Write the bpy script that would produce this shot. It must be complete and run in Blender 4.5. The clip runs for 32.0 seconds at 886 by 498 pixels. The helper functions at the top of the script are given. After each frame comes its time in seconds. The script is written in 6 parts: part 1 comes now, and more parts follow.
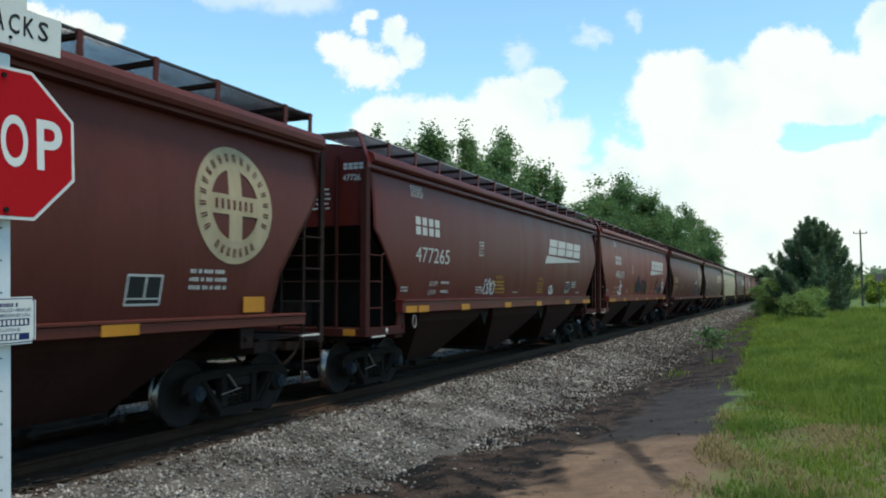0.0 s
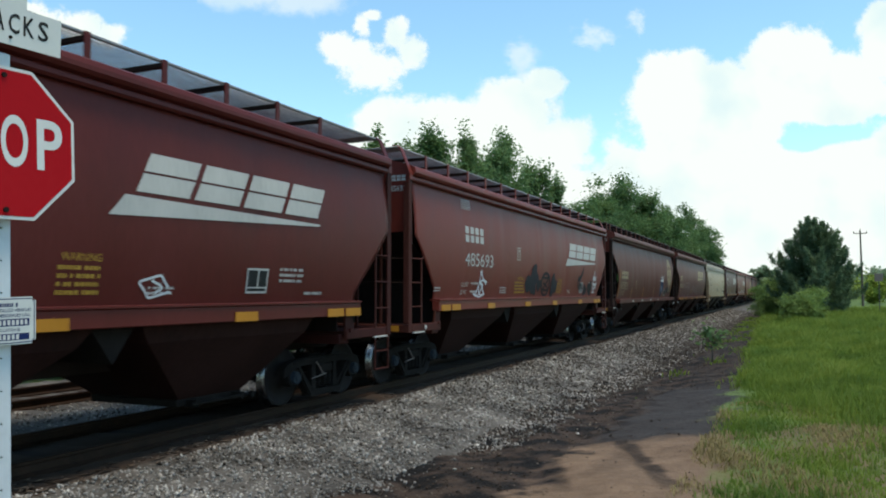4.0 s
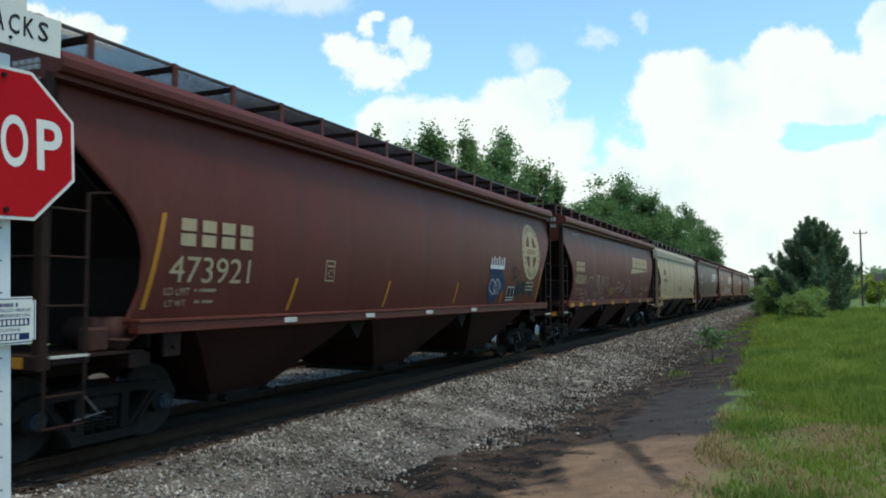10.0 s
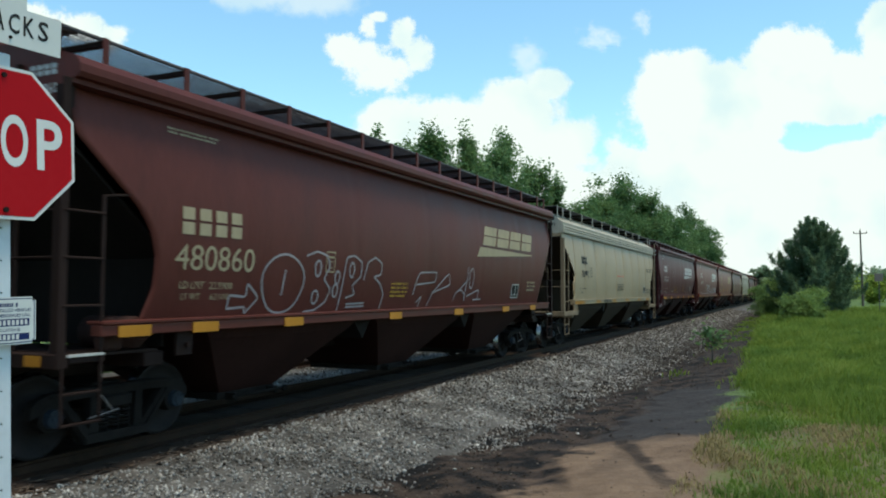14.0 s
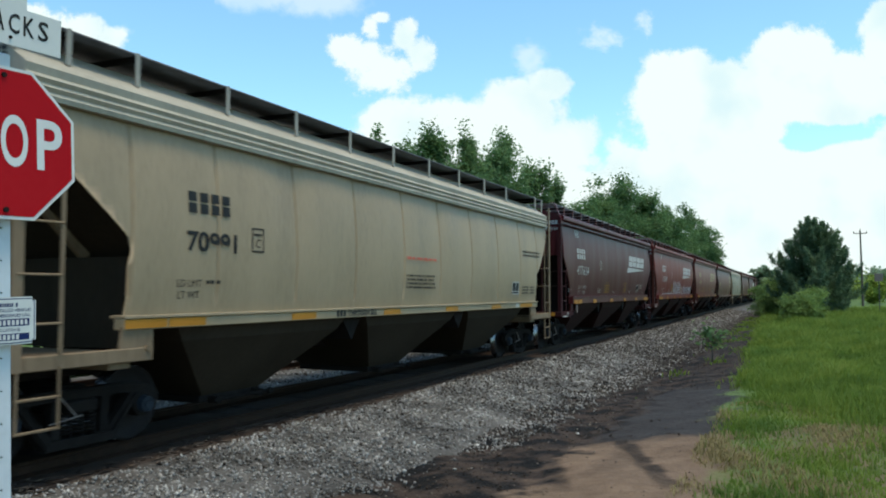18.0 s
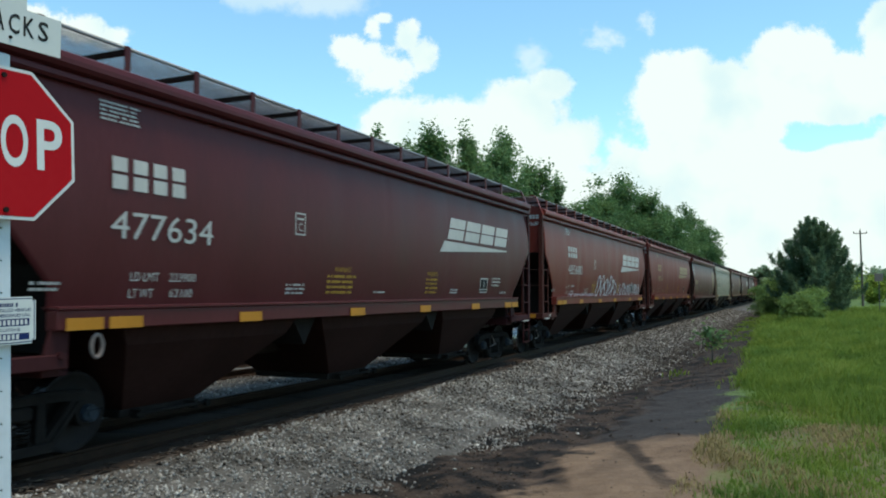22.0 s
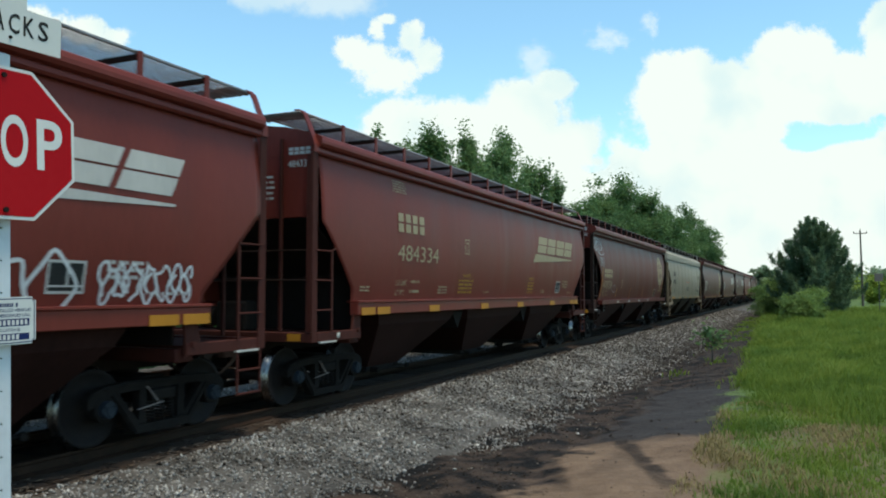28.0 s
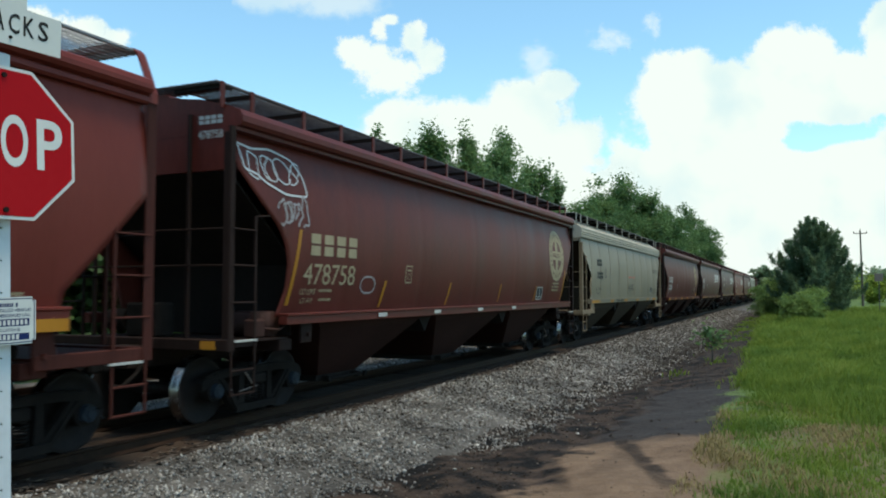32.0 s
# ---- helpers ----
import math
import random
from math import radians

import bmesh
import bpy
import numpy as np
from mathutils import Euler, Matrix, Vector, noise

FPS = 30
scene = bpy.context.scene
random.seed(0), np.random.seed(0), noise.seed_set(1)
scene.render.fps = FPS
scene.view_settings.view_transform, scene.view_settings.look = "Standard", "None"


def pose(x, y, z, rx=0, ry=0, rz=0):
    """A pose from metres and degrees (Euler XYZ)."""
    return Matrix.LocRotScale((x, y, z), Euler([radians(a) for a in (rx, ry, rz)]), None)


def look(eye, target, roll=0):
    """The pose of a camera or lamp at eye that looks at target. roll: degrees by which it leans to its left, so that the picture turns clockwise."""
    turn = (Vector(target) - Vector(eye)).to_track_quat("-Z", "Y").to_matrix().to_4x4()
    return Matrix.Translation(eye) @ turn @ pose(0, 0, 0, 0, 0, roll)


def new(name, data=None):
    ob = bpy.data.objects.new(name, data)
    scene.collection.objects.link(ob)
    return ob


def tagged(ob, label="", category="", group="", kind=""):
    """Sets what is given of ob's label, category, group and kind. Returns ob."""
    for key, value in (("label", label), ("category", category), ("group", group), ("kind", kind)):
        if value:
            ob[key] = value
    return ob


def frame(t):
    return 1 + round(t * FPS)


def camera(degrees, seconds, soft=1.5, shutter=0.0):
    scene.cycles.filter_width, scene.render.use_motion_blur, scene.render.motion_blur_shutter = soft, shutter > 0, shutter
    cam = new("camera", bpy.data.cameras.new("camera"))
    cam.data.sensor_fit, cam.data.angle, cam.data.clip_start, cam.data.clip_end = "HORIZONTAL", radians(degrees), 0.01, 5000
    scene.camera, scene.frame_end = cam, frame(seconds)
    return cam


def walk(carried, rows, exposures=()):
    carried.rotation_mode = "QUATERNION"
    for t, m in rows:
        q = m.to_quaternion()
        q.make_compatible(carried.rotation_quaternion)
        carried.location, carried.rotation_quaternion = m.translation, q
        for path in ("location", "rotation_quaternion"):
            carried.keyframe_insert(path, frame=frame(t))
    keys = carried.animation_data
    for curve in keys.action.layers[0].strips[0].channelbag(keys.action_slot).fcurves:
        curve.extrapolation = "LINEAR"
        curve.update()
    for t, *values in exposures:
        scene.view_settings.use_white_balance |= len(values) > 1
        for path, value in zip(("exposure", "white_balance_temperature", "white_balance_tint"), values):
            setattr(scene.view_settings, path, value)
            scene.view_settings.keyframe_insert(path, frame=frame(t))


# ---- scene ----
# The camera stands on the roadside by the crossing; rail top is z = 0, the track runs along y.
cam = camera(59.2, 32.0, soft=1.95, shutter=0.3)
CAM = pose(0, 0, 1.8, 93.15, 0, 24.296)
walk(cam, [(0.0, CAM), (32.0, CAM)], exposures=[(0.0, 0.72, 6470, -2), (8.0, 0.72, 6450, -1), (12.0, 0.70, 6400, -5), (14.0, 0.70, 6370, -6), (17.0, 0.70, 6200, -4), (20.5, 0.70, 6150, -5), (24.0, 0.68, 6420, -7), (28.0, 0.68, 6450, -5), (32.0, 0.68, 6450, -5)])

# ---- light: bright sky with the sun behind thin cloud ----
world = bpy.data.worlds.new("sky")
scene.world = world
world.use_nodes = True
wn, wl = world.node_tree.nodes, world.node_tree.links
wn.clear()
SUN_EL, SUN_AZ = 75.0, 115.0
sky = wn.new("ShaderNodeTexSky")
sky.sky_type, sky.sun_disc = "NISHITA", False
sky.sun_elevation, sky.sun_rotation = radians(SUN_EL), radians(SUN_AZ)
sky.air_density, sky.dust_density, sky.ozone_density = 1.0, 0.7, 0.0
bg = wn.new("ShaderNodeBackground")
bg.inputs["Strength"].default_value = 0.15
wo = wn.new("ShaderNodeOutputWorld")
air = wn.new("ShaderNodeMix")
air.data_type, air.blend_type = "RGBA", "MULTIPLY"
air.inputs["Factor"].default_value = 1.0
air.inputs["B"].default_value = (0.86, 1.0, 1.02, 1)
wl.new(sky.outputs["Color"], air.inputs["A"])
wl.new(air.outputs["Result"], bg.inputs["Color"])
wl.new(bg.outputs["Background"], wo.inputs["Surface"])
sun_data = bpy.data.lights.new("sun", "SUN")
sun_data.energy, sun_data.angle, sun_data.color = 2.0, radians(16), (1.0, 0.82, 0.67)
sun = new("sun", sun_data)
saz = radians(SUN_AZ)
sun.matrix_world = look((0, 0, 0), (-math.sin(saz) * math.cos(radians(SUN_EL)), -math.cos(saz) * math.cos(radians(SUN_EL)), -math.sin(radians(SUN_EL))))

TRACK_X = -8.27
FOCAL = 784 / math.tan(radians(29.6))


# ---- materials ----
def mat(name, colors, rough=0.7, metal=0.0, scale=4.0, fine=60.0, bump=0.1, spots=None, streak=1.0, random=0.0, spec=0.15, coords="Object"):
    """Paint, soil or plant stuff: a ramp of colours over two scales of noise, with fine relief. streak below 1 draws it out along z."""
    m = bpy.data.materials.new(name)
    m.use_nodes = True
    n, l = m.node_tree.nodes, m.node_tree.links
    b = n["Principled BSDF"]
    b.inputs["Metallic"].default_value = metal
    b.inputs["Specular IOR Level"].default_value = spec
    tc = n.new("ShaderNodeTexCoord")
    mp = n.new("ShaderNodeMapping")
    mp.inputs["Scale"].default_value = (1, 1, streak)
    l.new(tc.outputs[coords], mp.inputs["Vector"])
    big = n.new("ShaderNodeTexNoise")
    big.inputs["Scale"].default_value, big.inputs["Detail"].default_value = scale, 6.0
    small = n.new("ShaderNodeTexNoise")
    small.inputs["Scale"].default_value, small.inputs["Detail"].default_value = fine, 4.0
    l.new(mp.outputs[0], big.inputs["Vector"])
    l.new(mp.outputs[0], small.inputs["Vector"])
    mix = n.new("ShaderNodeMath")
    mix.operation = "MULTIPLY_ADD"
    mix.inputs[1].default_value = 0.35
    l.new(small.outputs["Fac"], mix.inputs[0])
    sc = n.new("ShaderNodeMath")
    sc.operation = "MULTIPLY"
    sc.inputs[1].default_value = 0.65
    l.new(big.outputs["Fac"], sc.inputs[0])
    l.new(sc.outputs[0], mix.inputs[2])
    last = mix.outputs[0]
    if random:
        oi = n.new("ShaderNodeObjectInfo")
        ra = n.new("ShaderNodeMath")
        ra.operation = "MULTIPLY_ADD"
        ra.inputs[1].default_value = random
        l.new(oi.outputs["Random"], ra.inputs[0])
        l.new(last, ra.inputs[2])
        rb = n.new("ShaderNodeMath")
        rb.operation = "SUBTRACT"
        rb.inputs[1].default_value = random * 0.5
        l.new(ra.outputs[0], rb.inputs[0])
        last = rb.outputs[0]
    ramp = n.new("ShaderNodeValToRGB")
    ramp.color_ramp.elements[0].position, ramp.color_ramp.elements[1].position = 0.3, 0.7
    ramp.color_ramp.elements[0].color, ramp.color_ramp.elements[1].color = (*colors[0], 1), (*colors[-1], 1)
    for i, c in enumerate(colors[1:-1]):
        ramp.color_ramp.elements.new(0.3 + 0.4 * (i + 1) / (len(colors) - 1)).color = (*c, 1)
    l.new(last, ramp.inputs["Fac"])
    l.new(ramp.outputs["Color"], b.inputs["Base Color"])
    rr = n.new("ShaderNodeMapRange")
    rr.inputs["To Min"].default_value, rr.inputs["To Max"].default_value = max(0.05, rough - 0.12), min(1, rough + 0.12)
    l.new(big.outputs["Fac"], rr.inputs["Value"])
    l.new(rr.outputs["Result"], b.inputs["Roughness"])
    if bump:
        bu = n.new("ShaderNodeBump")
        bu.inputs["Strength"].default_value, bu.inputs["Distance"].default_value = bump, 0.02
        l.new(last, bu.inputs["Height"])
        l.new(bu.outputs["Normal"], b.inputs["Normal"])
    return m


def island_mat(name, colors, rough=0.85, translucent=0.0, scale=0.3, vary=0.5):
    """Stuff of many loose pieces: each takes its own tint."""
    m = bpy.data.materials.new(name)
    m.use_nodes = True
    n, l = m.node_tree.nodes, m.node_tree.links
    b = n["Principled BSDF"]
    b.inputs["Roughness"].default_value = rough
    b.inputs["Specular IOR Level"].default_value = 0.25
    ge = n.new("ShaderNodeNewGeometry")
    no = n.new("ShaderNodeTexNoise")
    no.inputs["Scale"].default_value, no.inputs["Detail"].default_value = scale, 3.0
    l.new(ge.outputs["Position"], no.inputs["Vector"])
    ma = n.new("ShaderNodeMath")
    ma.operation = "MULTIPLY_ADD"
    ma.inputs[1].default_value = vary
    l.new(ge.outputs["Random Per Island"], ma.inputs[0])
    mb = n.new("ShaderNodeMath")
    mb.operation = "MULTIPLY_ADD"
    mb.inputs[1].default_value, mb.inputs[2].default_value = 1.1 + 1.4 * (0.5 - vary), -0.3 - 0.45 * (0.5 - vary)
    l.new(no.outputs["Fac"], mb.inputs[0])
    l.new(mb.outputs[0], ma.inputs[2])
    ramp = n.new("ShaderNodeValToRGB")
    ramp.color_ramp.elements[0].color, ramp.color_ramp.elements[1].color = (*colors[0], 1), (*colors[-1], 1)
    ramp.color_ramp.elements[0].position, ramp.color_ramp.elements[1].position = 0.1, 0.9
    for i, c in enumerate(colors[1:-1]):
        ramp.color_ramp.elements.new(0.1 + 0.8 * (i + 1) / (len(colors) - 1)).color = (*c, 1)
    l.new(ma.outputs[0], ramp.inputs["Fac"])
    l.new(ramp.outputs["Color"], b.inputs["Base Color"])
    if translucent:
        tr = n.new("ShaderNodeBsdfTranslucent")
        l.new(ramp.outputs["Color"], tr.inputs["Color"])
        mx = n.new("ShaderNodeMixShader")
        mx.inputs["Fac"].default_value = translucent
        l.new(b.outputs[0], mx.inputs[1])
        l.new(tr.outputs[0], mx.inputs[2])
        l.new(mx.outputs[0], n["Material Output"].inputs["Surface"])
    return m


def paint(name, c, rough=0.5, wear=0.35, **k):
    d = [x * (1 - wear) for x in c]
    u = [min(1, x * (1 + wear * 0.6) + 0.003) for x in c]
    return mat(name, (d, c, u), rough=rough, streak=k.pop("streak", 0.25), spec=k.pop("spec", 0.14), scale=k.pop("scale", 1.3), fine=k.pop("fine", 22.0), bump=k.pop("bump", 0.04), **k)


M_MAROON = paint("maroon_paint", (0.086, 0.0140, 0.0110), 0.44, 0.18, spec=0.16)
M_PLUM = paint("plum_maroon_paint", (0.068, 0.0122, 0.0134), 0.44, 0.18, spec=0.18)
M_RED = paint("faded_red_paint", (0.138, 0.0262, 0.0185), 0.44, 0.18, spec=0.16)
M_RUST = paint("red_brown_paint", (0.094, 0.0200, 0.0145), 0.45, 0.35, spec=0.15)
M_BROWN = paint("brown_paint", (0.088, 0.0235, 0.0172), 0.47, 0.2, spec=0.13)
M_BEIGE = paint("beige_paint", (0.292, 0.218, 0.134), 0.45, 0.25, spec=0.25)
M_DRAB = paint("drab_grey_beige_paint", (0.185, 0.152, 0.105), 0.45, 0.3, spec=0.25)
# near-black: grime plus painted-in shade under and inside the cars
M_DARK = paint("grimy_shaded_steel", (0.014, 0.0105, 0.0095), 0.85, 0.5)
M_GRIME = paint("grimy_brown_steel", (0.020, 0.0125, 0.0105), 0.85, 0.5)
M_STEEL = mat("cast_steel", ((0.0075, 0.0062, 0.0058), (0.022, 0.0185, 0.0165)), 0.85, 0.0, 6, 50, 0.2, spec=0.05)
M_WHEEL = mat("wheel_steel", ((0.008, 0.007, 0.007), (0.024, 0.019, 0.018)), 0.8, 0.0, 5, 40, 0.1)
M_CAP = mat("blue_grey_casting", ((0.010, 0.013, 0.018), (0.027, 0.035, 0.048)), 0.6, 0.0, 6, 40, 0.1)
M_SHINY = mat("worn_tread", ((0.07, 0.07, 0.07), (0.26, 0.26, 0.265)), 0.26, 1.0, 8, 60, 0.02)
M_GRATE = mat("galvanised_grating", ((0.05, 0.048, 0.05), (0.11, 0.105, 0.11)), 0.6, 0.3, 6, 50, 0.0)
M_GALV = mat("pale_galvanised_steel", ((0.18, 0.18, 0.185), (0.32, 0.32, 0.33)), 0.5, 0.3, 6, 50, 0.0)
M_WHITE = paint("white_lettering", (0.44, 0.42, 0.39), 0.6, 0.2)
M_CREAM = paint("cream_lettering", (0.33, 0.265, 0.165), 0.6, 0.3, scale=3)
M_YELLOW = paint("amber_reflector", (0.38, 0.165, 0.018), 0.4, 0.15)
M_BLACK = paint("black_lettering", (0.02, 0.02, 0.02), 0.6, 0.2)
M_SIGNRED = paint("red_sign_sheeting", (0.33, 0.004, 0.009), 0.6, 0.06, bump=0.0, spec=0.08)
M_SIGNWHITE = paint("white_sign_sheeting", (0.58, 0.58, 0.55), 0.6, 0.05, bump=0.0, spec=0.15)
M_POLE = paint("white_painted_post", (0.55, 0.58, 0.60), 0.6, 0.1)
M_RAIL = mat("rail_steel", ((0.014, 0.0078, 0.0052), (0.040, 0.022, 0.014)), 0.65, 0.3, 5, 40, 0.1)
M_TIE = mat("creosoted_timber", ((0.018, 0.013, 0.01), (0.06, 0.042, 0.032)), 0.9, 0, 3, 40, 0.4, random=0.3)
M_STONE = island_mat("ballast_stone", ((0.042, 0.037, 0.033), (0.118, 0.105, 0.092), (0.182, 0.173, 0.162), (0.27, 0.246, 0.222), (0.46, 0.44, 0.40)), 0.9, scale=1.2)
M_FOULED = island_mat("fouled_stone", ((0.018, 0.014, 0.011), (0.046, 0.037, 0.030), (0.085, 0.072, 0.060)), 0.95, scale=1.2)
M_SPLINTER = island_mat("wood_splinter", ((0.012, 0.008, 0.006), (0.05, 0.032, 0.022), (0.13, 0.095, 0.07)), 0.9, scale=2.0)
M_CLOD = island_mat("soil_crumb", ((0.008, 0.006, 0.005), (0.03, 0.021, 0.016), (0.06, 0.042, 0.03), (0.20, 0.17, 0.14)), 0.95, scale=2.0)
M_BALLAST = mat("ballast_bed", ((0.018, 0.016, 0.0145), (0.078, 0.071, 0.064), (0.18, 0.167, 0.152)), 0.95, 0, 1.2, 22, 0.8, coords="Object")
M_GRASS = island_mat("grass_blades", ((0.075, 0.130, 0.022), (0.150, 0.212, 0.032), (0.245, 0.285, 0.055)), 0.7, 0.5, scale=0.7, vary=0.26)
M_LEAF = island_mat("tree_leaves", ((0.065, 0.12, 0.045), (0.125, 0.205, 0.075), (0.21, 0.30, 0.12)), 0.6, 0.5, scale=0.25, vary=0.3)
M_BUSH = island_mat("bush_leaves", ((0.105, 0.165, 0.050), (0.195, 0.275, 0.075), (0.29, 0.36, 0.115)), 0.6, 0.5, scale=0.5, vary=0.3)
M_NEEDLE = island_mat("pine_needles", ((0.042, 0.074, 0.042), (0.100, 0.155, 0.078), (0.19, 0.25, 0.12)), 0.7, 0.35, scale=0.5, vary=0.4)
M_BARK = mat("bark", ((0.05, 0.04, 0.032), (0.14, 0.12, 0.10)), 0.9, 0, 8, 60, 0.5, streak=0.3)


# ---- small geometry kit ----
def part(name, bm, material, parent, label="", smooth=False):
    me = bm
    if not isinstance(bm, bpy.types.Mesh):
        me = bpy.data.meshes.new(name)
        bm.to_mesh(me)
        bm.free()
    if not me.materials:
        me.materials.append(material)
    if smooth:
        me.polygons.foreach_set("use_smooth", [True] * len(me.polygons))
    ob = new(name, me)
    ob.parent = parent
    if label:
        ob["label"] = label
    return ob


def empty(name, m=None):
    ob = new(name)
    ob.empty_display_size = 0.2
    if m is not None:
        ob.matrix_basis = m
    return ob


def from_np(name, verts, faces, material=None, smooth=False):
    me = bpy.data.meshes.new(name)
    verts, faces = np.asarray(verts, "f"), np.asarray(faces, "i")
    k = faces.shape[1]
    me.vertices.add(len(verts))
    me.vertices.foreach_set("co", verts.ravel())
    me.loops.add(faces.size)
    me.loops.foreach_set("vertex_index", faces.ravel())
    me.polygons.add(len(faces))
    me.polygons.foreach_set("loop_start", np.arange(0, faces.size, k, dtype="i"))
    if smooth:
        me.polygons.foreach_set("use_smooth", np.ones(len(faces), dtype=bool))
    me.update(calc_edges=True)
    me.validate()
    if material:
        me.materials.append(material)
    return me


def box(bm, x0, x1, y0, y1, z0, z1, bevel=0.0):
    r = bmesh.ops.create_cube(bm, size=1.0)
    bmesh.ops.scale(bm, vec=(x1 - x0, y1 - y0, z1 - z0), verts=r["verts"])
    bmesh.ops.translate(bm, vec=((x0 + x1) / 2, (y0 + y1) / 2, (z0 + z1) / 2), verts=r["verts"])
    if bevel:
        es = list({e for v in r["verts"] for e in v.link_edges})
        bmesh.ops.bevel(bm, geom=es, offset=bevel, segments=1, affect="EDGES")


def rod(bm, a, b, r, sides=8, r2=None):
    a, b = Vector(a), Vector(b)
    m = Matrix.Translation((a + b) / 2) @ (b - a).to_track_quat("Z", "Y").to_matrix().to_4x4()
    bmesh.ops.create_cone(bm, cap_ends=True, segments=sides, radius1=r, radius2=r if r2 is None else r2, depth=(b - a).length, matrix=m)


def prism(bm, outline, x0, x1, axis="x"):
    """Extrudes a closed outline of (y, z) pairs from x0 to x1 (or of (x, z) along y)."""
    put = (lambda p, t: (t, p[0], p[1])) if axis == "x" else (lambda p, t: (p[0], t, p[1]))
    a = [bm.verts.new(put(p, x0)) for p in outline]
    b = [bm.verts.new(put(p, x1)) for p in outline]
    n = len(outline)
    bm.faces.new(a[::-1])
    bm.faces.new(b)
    for i in range(n):
        bm.faces.new((a[i], a[(i + 1) % n], b[(i + 1) % n], b[i]))
    bmesh.ops.recalc_face_normals(bm, faces=bm.faces[:])


def text_mesh(words, size, bold=0.0, spacing=1.0, width=0.0):
    """Flat lettering in the xy plane, centred; size is the cap height and width the whole width, in metres."""
    cu = bpy.data.curves.new("lettering", "FONT")
    cu.body, cu.align_x, cu.align_y = words, "CENTER", "CENTER"
    cu.size, cu.space_character, cu.offset = size / 0.7, spacing, bold
    cu.resolution_u = 5 if size > 0.2 else 2
    ob = bpy.data.objects.new("lettering", cu)
    scene.collection.objects.link(ob)
    bpy.context.view_layer.update()
    me = bpy.data.meshes.new_from_object(ob.evaluated_get(bpy.context.evaluated_depsgraph_get()))
    bpy.data.objects.remove(ob)
    bpy.data.curves.remove(cu)
    co = np.zeros(len(me.vertices) * 3, "f")
    me.vertices.foreach_get("co", co)
    co = co.reshape(-1, 3)
    if width:
        co[:, 0] = (co[:, 0] - (co[:, 0].min() + co[:, 0].max()) / 2) * width / (co[:, 0].max() - co[:, 0].min())
        co[:, 1] = (co[:, 1] - (co[:, 1].min() + co[:, 1].max()) / 2) * size / (co[:, 1].max() - co[:, 1].min())
    me.vertices.foreach_set("co", co.ravel())
    me.materials.clear()
    return me


def bars_mesh(rects):
    """Flat bars in the xy plane: (x0, y0, x1, y1, slant) each."""
    v, f = [], []
    for x0, y0, x1, y1, s in rects:
        k = len(v)
        v += [(x0 + s * y0, y0, 0), (x1 + s * y0, y0, 0), (x1 + s * y1, y1, 0), (x0 + s * y1, y1, 0)]
        f.append((k, k + 1, k + 2, k + 3))
    return from_np("bars", v, f)


def ring_mesh(r0, r1, n=48, a0=0.0, a1=2 * math.pi):
    t = np.linspace(a0, a1, n + 1)
    v = np.concatenate([np.stack([r * np.cos(t), r * np.sin(t), 0 * t], 1) for r in (r0, r1)])
    i = np.arange(n)
    return from_np("ring", v, np.stack([i, i + 1, i + n + 2, i + n + 1], 1)[:, ::-1])


def stroke_mesh(paths, width):
    """Flat ribbons along polylines in the xy plane."""
    v, f = [], []
    for p in paths:
        p = np.asarray(p, float)
        d = np.gradient(p, axis=0)
        d /= np.maximum(np.linalg.norm(d, axis=1, keepdims=True), 1e-6)
        nrm = np.stack([-d[:, 1], d[:, 0]], 1) * width / 2
        k = len(v)
        for a, b in zip(p + nrm, p - nrm):
            v += [(a[0], a[1], 0), (b[0], b[1], 0)]
        f += [(k + 2 * i, k + 2 * i + 1, k + 2 * i + 3, k + 2 * i + 2) for i in range(len(p) - 1)]
    return from_np("strokes", v, f)


# ---- ground ----
def ground_z(x, y):
    xs = [-4000, -60, -22, -16.5, -15.0, -6.9, -5.6, -4.2, -3.0, -1.0, 3.0, 12, 60, 4000]
    zs = [-0.6, -0.6, -0.8, -0.75, -0.45, -0.45, -0.5, -0.5, -0.45, -0.2, 0.0, 0.15, 0.4, 0.6]
    bumps = 0.05 * np.sin(x * 2.1 + 1.3 * np.sin(y * 0.7)) * np.sin(y * 1.7 + x) + 0.02 * np.sin(x * 7 + y * 3.1) * np.sin(y * 5.3)
    return np.interp(x, xs, zs) + bumps * (np.abs(x) < 60)


